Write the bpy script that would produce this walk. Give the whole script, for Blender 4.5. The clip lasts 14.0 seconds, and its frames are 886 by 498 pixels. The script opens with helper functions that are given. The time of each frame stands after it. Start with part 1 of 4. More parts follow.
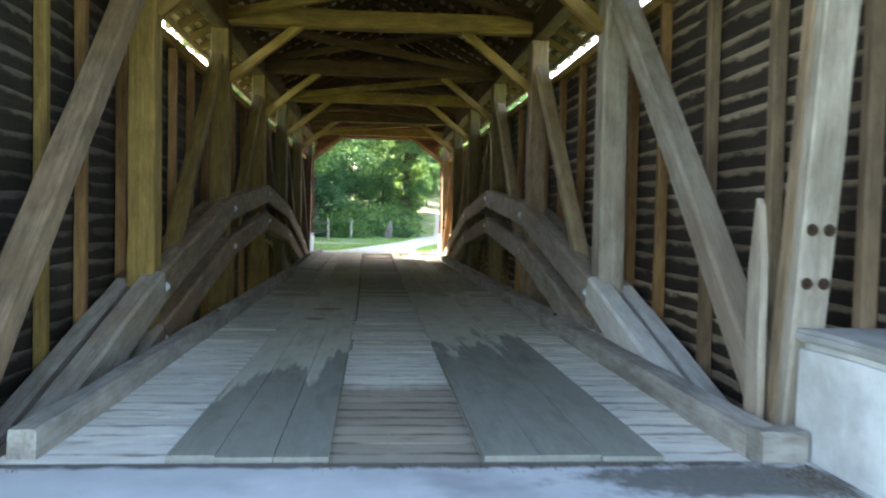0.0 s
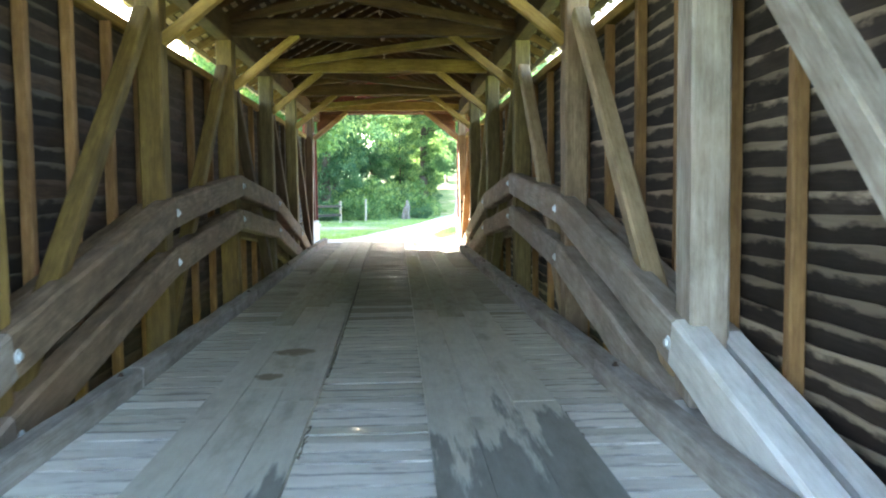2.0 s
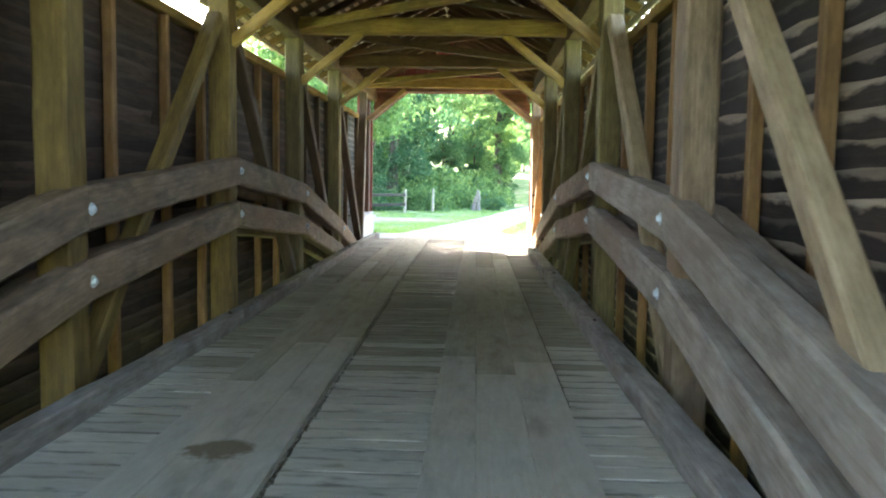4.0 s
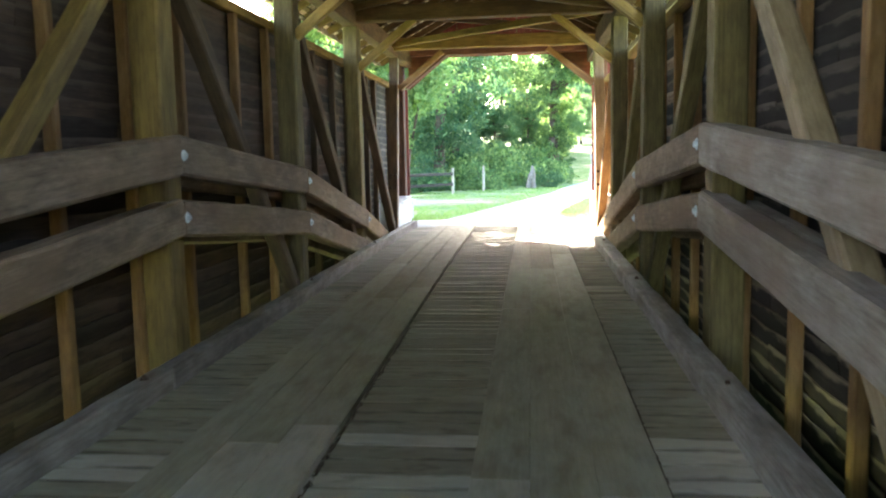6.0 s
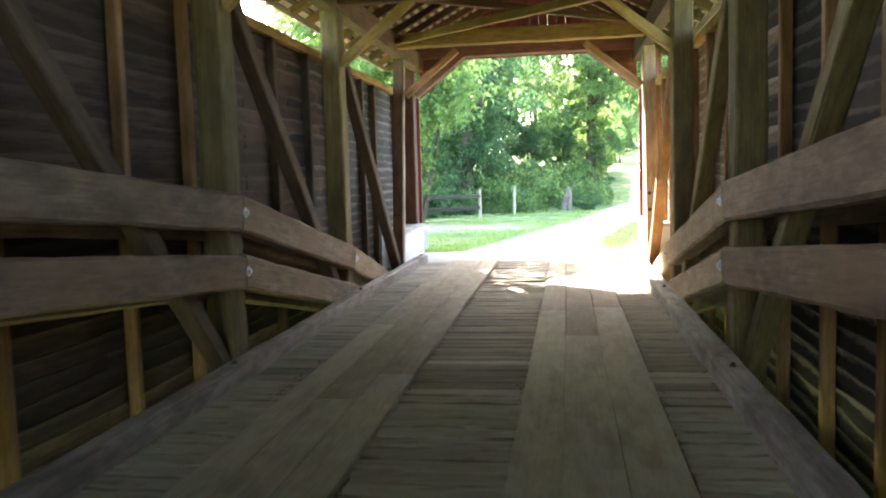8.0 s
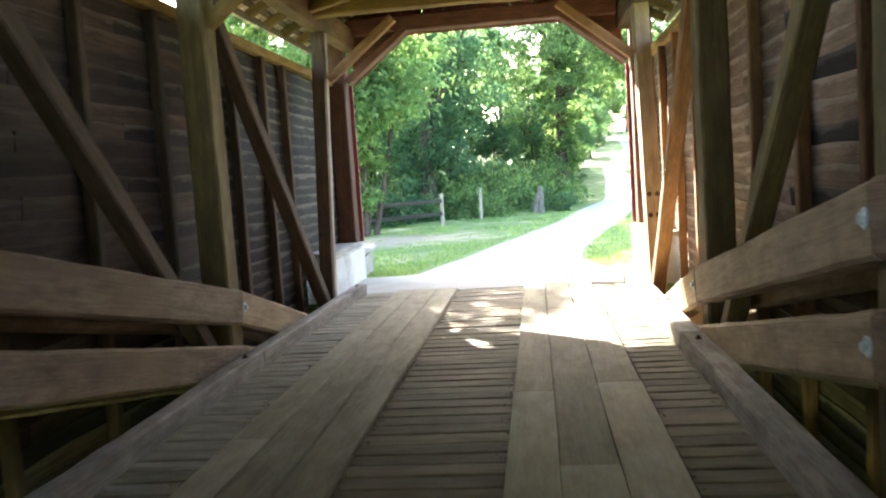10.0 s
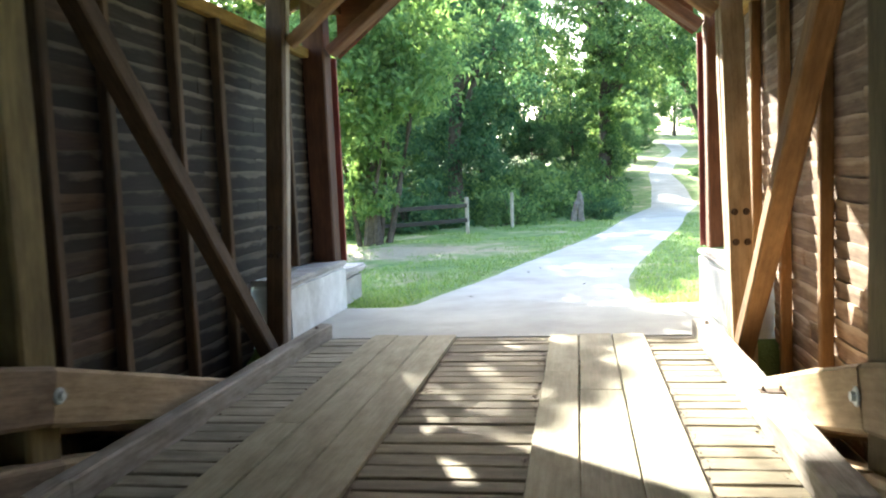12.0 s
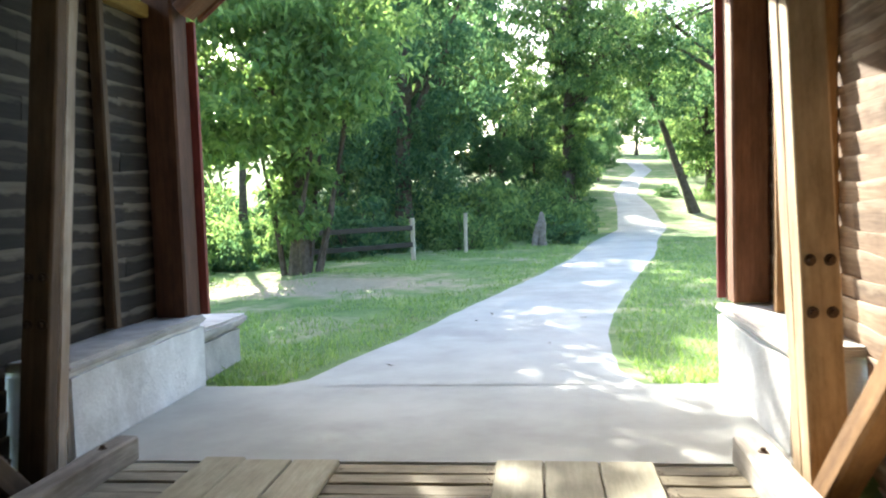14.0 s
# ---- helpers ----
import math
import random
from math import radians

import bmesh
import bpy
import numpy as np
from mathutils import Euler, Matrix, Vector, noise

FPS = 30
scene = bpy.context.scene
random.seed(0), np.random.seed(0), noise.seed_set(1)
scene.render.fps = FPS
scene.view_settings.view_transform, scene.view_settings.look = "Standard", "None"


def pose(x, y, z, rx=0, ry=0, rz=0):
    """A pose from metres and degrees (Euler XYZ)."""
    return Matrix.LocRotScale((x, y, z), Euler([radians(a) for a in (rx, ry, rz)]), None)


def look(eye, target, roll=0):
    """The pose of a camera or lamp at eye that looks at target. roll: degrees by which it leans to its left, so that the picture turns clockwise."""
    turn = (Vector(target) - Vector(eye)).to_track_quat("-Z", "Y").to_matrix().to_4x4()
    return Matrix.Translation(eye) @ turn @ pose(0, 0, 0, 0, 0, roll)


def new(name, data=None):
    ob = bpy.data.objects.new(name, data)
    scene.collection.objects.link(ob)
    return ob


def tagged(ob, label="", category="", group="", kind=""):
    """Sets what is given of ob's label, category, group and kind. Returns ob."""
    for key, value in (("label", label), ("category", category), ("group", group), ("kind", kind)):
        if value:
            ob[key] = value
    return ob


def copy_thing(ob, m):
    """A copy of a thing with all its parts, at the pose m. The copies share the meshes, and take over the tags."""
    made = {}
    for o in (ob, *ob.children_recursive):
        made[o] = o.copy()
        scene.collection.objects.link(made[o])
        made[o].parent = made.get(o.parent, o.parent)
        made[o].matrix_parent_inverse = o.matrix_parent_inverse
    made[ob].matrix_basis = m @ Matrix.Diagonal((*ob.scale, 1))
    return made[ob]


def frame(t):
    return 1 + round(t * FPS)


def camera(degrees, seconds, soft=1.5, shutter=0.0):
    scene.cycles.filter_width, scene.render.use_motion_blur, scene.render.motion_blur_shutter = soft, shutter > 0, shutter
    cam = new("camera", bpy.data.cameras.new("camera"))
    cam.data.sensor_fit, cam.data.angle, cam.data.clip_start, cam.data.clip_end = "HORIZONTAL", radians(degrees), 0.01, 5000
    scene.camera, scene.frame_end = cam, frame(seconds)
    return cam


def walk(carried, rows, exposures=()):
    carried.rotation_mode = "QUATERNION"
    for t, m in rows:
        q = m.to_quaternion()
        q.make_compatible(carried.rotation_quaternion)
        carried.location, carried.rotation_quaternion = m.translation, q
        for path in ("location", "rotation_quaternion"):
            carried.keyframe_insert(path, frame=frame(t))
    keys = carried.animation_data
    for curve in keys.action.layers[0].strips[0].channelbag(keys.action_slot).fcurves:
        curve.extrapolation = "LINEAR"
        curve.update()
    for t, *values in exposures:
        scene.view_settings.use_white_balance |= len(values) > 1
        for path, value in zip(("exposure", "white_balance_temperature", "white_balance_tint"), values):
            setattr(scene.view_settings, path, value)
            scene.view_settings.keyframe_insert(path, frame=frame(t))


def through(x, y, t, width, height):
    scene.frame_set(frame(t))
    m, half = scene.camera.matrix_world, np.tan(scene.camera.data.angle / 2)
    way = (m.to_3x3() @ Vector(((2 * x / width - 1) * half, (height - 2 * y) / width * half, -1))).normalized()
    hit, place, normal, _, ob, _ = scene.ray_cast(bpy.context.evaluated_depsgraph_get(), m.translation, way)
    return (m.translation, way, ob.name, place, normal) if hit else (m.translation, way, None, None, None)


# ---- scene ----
cam = camera(57.4, 14.0, soft=2.0, shutter=0.5)
PATH = [
    (0, (-0.076, -0.548, 1.207), (0.094, 1.443, 1.133), 1.2),
    (0.5, (-0.019, 0.089, 1.274), (0.078, 2.086, 1.21), 0.6),
    (1, (0.034, 0.851, 1.361), (0.118, 2.842, 1.19), 0.0),
    (1.5, (0.146, 1.606, 1.473), (0.236, 3.595, 1.287), 0.2),
    (2, (0.322, 2.401, 1.499), (0.433, 4.393, 1.359), -0.6),
    (2.5, (0.472, 3.236, 1.548), (0.463, 5.225, 1.338), 0.1),
    (3, (0.604, 3.983, 1.563), (0.567, 5.978, 1.431), 1.2),
    (5.5, (0.822, 8.061, 1.532), (0.633, 10.038, 1.299), -1.0),
    (6, (0.809, 8.828, 1.57), (0.591, 10.804, 1.345), -1.2),
    (6.5, (0.8, 9.666, 1.56), (0.576, 11.646, 1.39), -0.3),
    (7, (0.799, 10.51, 1.538), (0.505, 12.484, 1.401), 0.3),
    (7.5, (0.824, 11.381, 1.54), (0.525, 13.353, 1.397), -0.3),
    (8, (0.836, 12.219, 1.553), (0.53, 14.187, 1.381), -1.7),
    (10.5, (0.741, 16.612, 1.579), (0.508, 18.591, 1.41), -4.0),
    (11, (0.748, 17.422, 1.503), (0.535, 19.407, 1.379), -3.1),
    (11.5, (0.778, 18.311, 1.587), (0.51, 20.288, 1.444), -2.8),
    (12, (0.821, 19.168, 1.594), (0.489, 21.133, 1.43), -2.5),
    (12.5, (0.795, 20.046, 1.567), (0.57, 22.025, 1.385), -1.8),
    (13, (0.813, 20.882, 1.585), (0.571, 22.859, 1.409), -2.1),
    (13.5, (0.831, 21.746, 1.604), (0.608, 23.732, 1.514), -2.0),
    (14, (0.799, 22.568, 1.602), (0.562, 24.55, 1.478), -1.9),
]
EXPOSURES = [(0, 3.28, 6750, 9), (0.5, 3.8, 6550, 8), (1, 4.1, 6450, 8), (2.5, 4.4, 6400, 9), (5.5, 4.45, 6550, 11), (8, 4.32, 6700, 15), (11, 3.5, 6450, 9), (12.5, 2.98, 6350, 8), (14, 2.75, 6300, 9)]
walk(cam, [(t, look(eye, target, roll)) for t, eye, target, roll in PATH], EXPOSURES)

# ---- world and sun ----
SUN_WAY = Vector((2.65, -6.79, -4.13)).normalized()
sky_world = bpy.data.worlds.new("sky")
scene.world = sky_world
sky_world.use_nodes = True
wn = sky_world.node_tree.nodes
sky = wn.new("ShaderNodeTexSky")
sky.sky_type, sky.sun_disc = "NISHITA", False
sky.sun_elevation, sky.sun_rotation = radians(32), radians(339)
sky.air_density, sky.dust_density = 1.0, 2.0
wn["Background"].inputs["Strength"].default_value = 0.15
sky_world.node_tree.links.new(sky.outputs[0], wn["Background"].inputs["Color"])
sun_data = bpy.data.lights.new("sun", "SUN")
sun_data.energy, sun_data.angle, sun_data.color = 5.0, radians(0.53), (1.0, 0.93, 0.8)
sun = new("sun", sun_data)
sun.matrix_basis = look((0, 0, 60), Vector((0, 0, 60)) + SUN_WAY)


# ---- materials ----
def material(name):
    m = bpy.data.materials.new(name)
    m.use_nodes = True
    return m, m.node_tree.nodes, m.node_tree.links, m.node_tree.nodes["Principled BSDF"]


def ramp(nodes, links, fac, stops):
    r = nodes.new("ShaderNodeValToRGB")
    els = r.color_ramp.elements
    while len(els) < len(stops):
        els.new(0.5)
    for e, (p, c) in zip(els, stops):
        e.position, e.color = p, (*c, 1)
    links.new(fac, r.inputs[0])
    return r.outputs[0]


def tex_noise(nodes, links, vec, scale, detail=4, rough=0.6):
    n = nodes.new("ShaderNodeTexNoise")
    n.inputs["Scale"].default_value, n.inputs["Detail"].default_value, n.inputs["Roughness"].default_value = scale, detail, rough
    links.new(vec, n.inputs["Vector"])
    return n.outputs[0]


def mathnode(nodes, links, op, a, b):
    n = nodes.new("ShaderNodeMath")
    n.operation = op
    for i, v in enumerate((a, b)):
        if isinstance(v, (int, float)):
            n.inputs[i].default_value = v
        else:
            links.new(v, n.inputs[i])
    return n.outputs[0]


def mix(nodes, links, kind, fac, a, b):
    n = nodes.new("ShaderNodeMix")
    n.data_type, n.blend_type = "RGBA", kind
    for i, v in ((0, fac), (6, a), (7, b)):
        if isinstance(v, (int, float)):
            n.inputs[i].default_value = v
        elif isinstance(v, tuple):
            n.inputs[i].default_value = (*v, 1)
        else:
            links.new(v, n.inputs[i])
    return n.outputs[2]


def bump(nodes, links, bsdf, height, strength, dist):
    b = nodes.new("ShaderNodeBump")
    b.inputs["Strength"].default_value, b.inputs["Distance"].default_value = strength, dist
    links.new(height, b.inputs["Height"])
    links.new(b.outputs[0], bsdf.inputs["Normal"])


def wood(name, dark, mid, light, rough=0.8, blotch=(0.1, 0.09, 0.08), blotch_at=0.62, tint=None, stain=None, spread=0.5, band=None, relief=0.4, patches=(0.9, 3.0, 3.0), edge=0.3, mottle=0.65, joint=None):
    """Weathered timber with its grain along the piece's own x."""
    m, nodes, links, bsdf = material(name)
    tc = nodes.new("ShaderNodeTexCoord")
    info = nodes.new("ShaderNodeObjectInfo")
    shift = nodes.new("ShaderNodeVectorMath")
    shift.operation = "MULTIPLY_ADD"
    cx = nodes.new("ShaderNodeCombineXYZ")
    for i in range(3):
        links.new(info.outputs["Random"], cx.inputs[i])
    links.new(cx.outputs[0], shift.inputs[0])
    shift.inputs[1].default_value = (37.0, 19.0, 53.0)
    links.new(tc.outputs["Object"], shift.inputs[2])
    mp = nodes.new("ShaderNodeMapping")
    mp.inputs["Scale"].default_value = (1.2, 26.0, 26.0)
    links.new(shift.outputs[0], mp.inputs[0])
    grain = tex_noise(nodes, links, mp.outputs[0], 1.6, 6, 0.65)
    near = lambda c: tuple(a * 0.62 + b * 0.38 for a, b in zip(c, mid))
    col = ramp(nodes, links, grain, [(0.25, near(dark)), (0.5, mid), (0.75, near(light))])
    mpm = nodes.new("ShaderNodeMapping")
    mpm.inputs["Scale"].default_value = (2.0, 6.0, 6.0)
    links.new(shift.outputs[0], mpm.inputs[0])
    mott = ramp(nodes, links, tex_noise(nodes, links, mpm.outputs[0], 1.4, 7, 0.72), [(0.34, (mottle * 1.02, mottle * 0.99, mottle * 0.95)), (0.62, (1.1, 1.1, 1.1))])
    col = mix(nodes, links, "MULTIPLY", 1.0, col, mott)
    mp2 = nodes.new("ShaderNodeMapping")
    mp2.inputs["Scale"].default_value = patches
    links.new(shift.outputs[0], mp2.inputs[0])
    patch = tex_noise(nodes, links, mp2.outputs[0], 1.3, 5, 0.6)
    pf = ramp(nodes, links, patch, [(blotch_at - edge * 0.47, (0, 0, 0)), (blotch_at + edge * 0.53, (0.85, 0.85, 0.85))])
    col = mix(nodes, links, "MIX", pf, col, blotch)
    if tint:
        tn = tex_noise(nodes, links, shift.outputs[0], 0.7, 3, 0.5)
        tf = ramp(nodes, links, tn, [(0.48, (0, 0, 0)), (0.66, (0.6, 0.6, 0.6))])
        col = mix(nodes, links, "MIX", tf, col, tint)
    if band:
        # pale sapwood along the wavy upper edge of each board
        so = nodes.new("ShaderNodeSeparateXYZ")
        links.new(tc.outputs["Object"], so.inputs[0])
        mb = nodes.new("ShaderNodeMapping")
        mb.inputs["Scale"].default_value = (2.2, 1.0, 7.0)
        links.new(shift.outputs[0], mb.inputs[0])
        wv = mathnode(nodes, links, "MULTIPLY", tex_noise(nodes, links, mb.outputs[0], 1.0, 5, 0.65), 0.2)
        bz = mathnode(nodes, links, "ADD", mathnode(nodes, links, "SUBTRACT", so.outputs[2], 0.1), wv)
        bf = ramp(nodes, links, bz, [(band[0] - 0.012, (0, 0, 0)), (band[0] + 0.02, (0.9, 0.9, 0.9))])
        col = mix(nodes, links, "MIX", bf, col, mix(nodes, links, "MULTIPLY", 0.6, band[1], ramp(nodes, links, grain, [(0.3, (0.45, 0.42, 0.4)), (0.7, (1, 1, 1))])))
    if joint:
        # dirt worked in along the long edges of a plank, broken and uneven
        sj = nodes.new("ShaderNodeSeparateXYZ")
        links.new(tc.outputs["Object"], sj.inputs[0])
        mj = nodes.new("ShaderNodeMapping")
        mj.inputs["Scale"].default_value = (2.4, 9.0, 1.0)
        links.new(shift.outputs[0], mj.inputs[0])
        wide = mathnode(nodes, links, "MULTIPLY", tex_noise(nodes, links, mj.outputs[0], 1.2, 5, 0.65), 0.17)
        side = mathnode(nodes, links, "ADD", mathnode(nodes, links, "ABSOLUTE", sj.outputs[1], 0), wide)
        jf = ramp(nodes, links, side, [(0.158, (0, 0, 0)), (0.192, (0.85, 0.85, 0.85))])
        col = mix(nodes, links, "MIX", jf, col, joint)
    val = mathnode(nodes, links, "MULTIPLY_ADD", info.outputs["Random"], spread)
    val.node.inputs[2].default_value = 1.0 - spread * 0.5
    hsv = nodes.new("ShaderNodeHueSaturation")
    links.new(val, hsv.inputs["Value"])
    links.new(col, hsv.inputs["Color"])
    col = hsv.outputs[0]
    if stain:
        # damp and rubber-darkened boards near the entrance, with a ragged edge
        geo = nodes.new("ShaderNodeNewGeometry")
        sx = nodes.new("ShaderNodeSeparateXYZ")
        links.new(geo.outputs["Position"], sx.inputs[0])
        mp3 = nodes.new("ShaderNodeMapping")
        mp3.inputs["Scale"].default_value = (2.7, 0.3, 1.0)
        links.new(geo.outputs["Position"], mp3.inputs[0])
        rag = tex_noise(nodes, links, mp3.outputs[0], 1.3, 6, 0.6)
        edge = mathnode(nodes, links, "SUBTRACT", mathnode(nodes, links, "MULTIPLY", rag, stain[3] if len(stain) > 3 else 6.0), sx.outputs[1])
        if len(stain) == 2:
            # the damp reaches further along the east track
            edge = mathnode(nodes, links, "ADD", edge, mathnode(nodes, links, "MULTIPLY", sx.outputs[0], 0.9))
        sf = ramp(nodes, links, mathnode(nodes, links, "ADD", edge, stain[0]), [(0.0, (0, 0, 0)), (0.3, (0.85, 0.85, 0.85))])
        if len(stain) > 2:
            # only on the strip between the runner tracks
            strip = mathnode(nodes, links, "LESS_THAN", mathnode(nodes, links, "ABSOLUTE", sx.outputs[0], 0), stain[2])
            sf = mathnode(nodes, links, "MULTIPLY", mathnode(nodes, links, "MULTIPLY", sf, strip), 0.95)
        col = mix(nodes, links, "MIX", sf, col, mix(nodes, links, "MULTIPLY", 1.0, col, stain[1]))
    links.new(col, bsdf.inputs["Base Color"])
    bsdf.inputs["Roughness"].default_value = rough
    bsdf.inputs["Specular IOR Level"].default_value = 0.3
    bump(nodes, links, bsdf, grain, relief, 0.008)
    return m


def plain(name, a, b, scale=6.0, rough=0.8, fine=60.0, strength=0.3, dist=0.01, metal=0.0, spots=None):
    m, nodes, links, bsdf = material(name)
    tc = nodes.new("ShaderNodeTexCoord")
    big = tex_noise(nodes, links, tc.outputs["Object"], scale, 6, 0.65)
    col = ramp(nodes, links, big, [(0.35, a), (0.65, b)])
    if spots:
        sn = tex_noise(nodes, links, tc.outputs["Object"], scale * 0.35, 5, 0.7)
        sf = ramp(nodes, links, sn, [(0.52, (0, 0, 0)), (0.68, (0.8, 0.8, 0.8))])
        col = mix(nodes, links, "MIX", sf, col, spots)
    links.new(col, bsdf.inputs["Base Color"])
    bsdf.inputs["Roughness"].default_value, bsdf.inputs["Metallic"].default_value = rough, metal
    bsdf.inputs["Specular IOR Level"].default_value = 0.3
    bump(nodes, links, bsdf, tex_noise(nodes, links, tc.outputs["Object"], fine, 4, 0.6), strength, dist)
    return m


def foliage(name, a, b, c, through=0.5):
    m, nodes, links, bsdf = material(name)
    geo = nodes.new("ShaderNodeNewGeometry")
    col = ramp(nodes, links, geo.outputs["Random Per Island"], [(0.0, a), (0.55, b), (1.0, c)])
    links.new(col, bsdf.inputs["Base Color"])
    bsdf.inputs["Roughness"].default_value = 0.55
    bsdf.inputs["Specular IOR Level"].default_value = 0.25
    tr = nodes.new("ShaderNodeBsdfTranslucent")
    warm = mix(nodes, links, "MULTIPLY", 1.0, col, (1.95, 1.95, 1.25))
    links.new(warm, tr.inputs["Color"])
    mx = nodes.new("ShaderNodeMixShader")
    mx.inputs[0].default_value = through
    links.new(bsdf.outputs[0], mx.inputs[1])
    links.new(tr.outputs[0], mx.inputs[2])
    links.new(mx.outputs[0], nodes["Material Output"].inputs[0])
    return m


TAN = wood("tan_timber", (0.17, 0.1, 0.025), (0.345, 0.22, 0.06), (0.46, 0.31, 0.1), blotch=(0.14, 0.09, 0.035))
OLIVE = wood("olive_timber", (0.12, 0.076, 0.022), (0.255, 0.168, 0.05), (0.35, 0.245, 0.08), blotch=(0.1, 0.066, 0.028))
# a darker brown-olive for posts and braces further in
OLIVE_DARK = wood("mossy_brown_timber", (0.085, 0.062, 0.024), (0.185, 0.14, 0.056), (0.27, 0.21, 0.09), blotch=(0.08, 0.06, 0.028))
STUD = wood("stud_timber", (0.16, 0.083, 0.032), (0.3, 0.168, 0.07), (0.4, 0.245, 0.11), blotch=(0.13, 0.07, 0.033))
GREY = wood("grey_timber", (0.2, 0.165, 0.13), (0.4, 0.345, 0.282), (0.53, 0.475, 0.405), blotch=(0.17, 0.13, 0.095), tint=(0.29, 0.205, 0.14), spread=0.3)
ARCHW = wood("arch_timber", (0.135, 0.09, 0.056), (0.285, 0.203, 0.13), (0.4, 0.3, 0.205), blotch=(0.125, 0.083, 0.055), blotch_at=0.58, tint=(0.25, 0.155, 0.085), spread=0.3, relief=0.7, mottle=0.52)
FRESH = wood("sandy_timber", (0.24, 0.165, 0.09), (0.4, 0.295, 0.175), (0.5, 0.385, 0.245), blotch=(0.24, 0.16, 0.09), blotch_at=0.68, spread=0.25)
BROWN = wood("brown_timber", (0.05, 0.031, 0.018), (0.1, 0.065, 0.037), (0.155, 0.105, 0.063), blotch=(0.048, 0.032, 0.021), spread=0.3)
# newer pale timber, its colour raised further for sky light at the entrance
PALE = wood("pale_new_timber", (0.48, 0.46, 0.42), (0.64, 0.62, 0.575), (0.72, 0.7, 0.66), blotch=(0.36, 0.33, 0.29), blotch_at=0.72, spread=0.16, mottle=0.82)
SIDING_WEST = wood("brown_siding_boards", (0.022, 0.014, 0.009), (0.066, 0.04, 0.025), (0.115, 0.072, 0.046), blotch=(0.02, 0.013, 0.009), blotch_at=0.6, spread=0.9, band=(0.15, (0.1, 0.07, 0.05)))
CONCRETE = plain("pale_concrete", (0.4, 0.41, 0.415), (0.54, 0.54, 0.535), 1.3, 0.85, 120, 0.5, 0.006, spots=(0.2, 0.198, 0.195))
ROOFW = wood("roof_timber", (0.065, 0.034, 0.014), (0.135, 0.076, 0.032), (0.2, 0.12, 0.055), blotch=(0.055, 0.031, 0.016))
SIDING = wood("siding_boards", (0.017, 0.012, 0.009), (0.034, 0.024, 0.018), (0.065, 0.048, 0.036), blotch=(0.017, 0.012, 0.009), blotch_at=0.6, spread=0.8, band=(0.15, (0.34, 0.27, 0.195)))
# the siding again, darkened for shaded stretches, then paled for the sunlit exit
SIDING_SHADED = wood("dark_siding_boards", (0.013, 0.01, 0.008), (0.025, 0.019, 0.014), (0.046, 0.036, 0.027), blotch=(0.014, 0.01, 0.008), blotch_at=0.6, spread=0.7, band=(0.15, (0.13, 0.11, 0.085)))
SIDING_SUNLIT = wood("russet_siding_boards", (0.11, 0.068, 0.042), (0.25, 0.17, 0.11), (0.37, 0.275, 0.19), blotch=(0.09, 0.056, 0.036), blotch_at=0.62, spread=0.6, band=(0.15, (0.42, 0.33, 0.24)))
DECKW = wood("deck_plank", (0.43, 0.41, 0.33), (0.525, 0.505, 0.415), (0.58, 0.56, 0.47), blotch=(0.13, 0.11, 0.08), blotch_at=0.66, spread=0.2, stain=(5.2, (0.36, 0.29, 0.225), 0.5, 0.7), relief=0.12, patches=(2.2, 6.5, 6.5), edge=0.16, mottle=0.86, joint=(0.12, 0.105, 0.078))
# pale planks, with the sky light of the entrance added to their colour
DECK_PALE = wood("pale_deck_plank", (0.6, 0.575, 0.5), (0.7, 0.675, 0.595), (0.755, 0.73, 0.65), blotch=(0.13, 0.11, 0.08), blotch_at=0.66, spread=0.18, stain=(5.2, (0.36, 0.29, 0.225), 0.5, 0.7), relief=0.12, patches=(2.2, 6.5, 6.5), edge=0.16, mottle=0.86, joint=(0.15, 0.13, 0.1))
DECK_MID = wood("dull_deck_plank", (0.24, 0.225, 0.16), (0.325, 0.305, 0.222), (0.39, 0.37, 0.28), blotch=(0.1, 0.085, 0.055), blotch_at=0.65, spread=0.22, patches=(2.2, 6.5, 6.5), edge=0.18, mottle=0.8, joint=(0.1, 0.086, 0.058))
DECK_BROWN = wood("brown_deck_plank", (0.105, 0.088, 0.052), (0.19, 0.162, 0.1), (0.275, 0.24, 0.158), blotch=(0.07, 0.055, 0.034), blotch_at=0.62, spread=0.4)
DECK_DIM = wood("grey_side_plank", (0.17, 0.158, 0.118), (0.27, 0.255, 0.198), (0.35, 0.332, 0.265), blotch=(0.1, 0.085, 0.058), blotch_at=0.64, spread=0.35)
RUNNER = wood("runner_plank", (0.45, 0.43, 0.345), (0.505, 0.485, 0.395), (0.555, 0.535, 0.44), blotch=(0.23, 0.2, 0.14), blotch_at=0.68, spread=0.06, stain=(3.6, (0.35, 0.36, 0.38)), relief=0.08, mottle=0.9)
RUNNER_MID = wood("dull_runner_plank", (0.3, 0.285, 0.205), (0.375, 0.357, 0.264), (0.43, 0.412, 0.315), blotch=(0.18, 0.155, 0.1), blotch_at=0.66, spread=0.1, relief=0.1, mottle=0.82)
RUNNER_FAR = wood("dry_runner_plank", (0.2, 0.185, 0.125), (0.275, 0.258, 0.18), (0.34, 0.32, 0.235), blotch=(0.14, 0.12, 0.077), blotch_at=0.66, spread=0.16, relief=0.15, mottle=0.75)
KERBW = wood("kerb_timber", (0.2, 0.178, 0.148), (0.385, 0.355, 0.31), (0.5, 0.47, 0.425), blotch=(0.13, 0.105, 0.085), blotch_at=0.6)
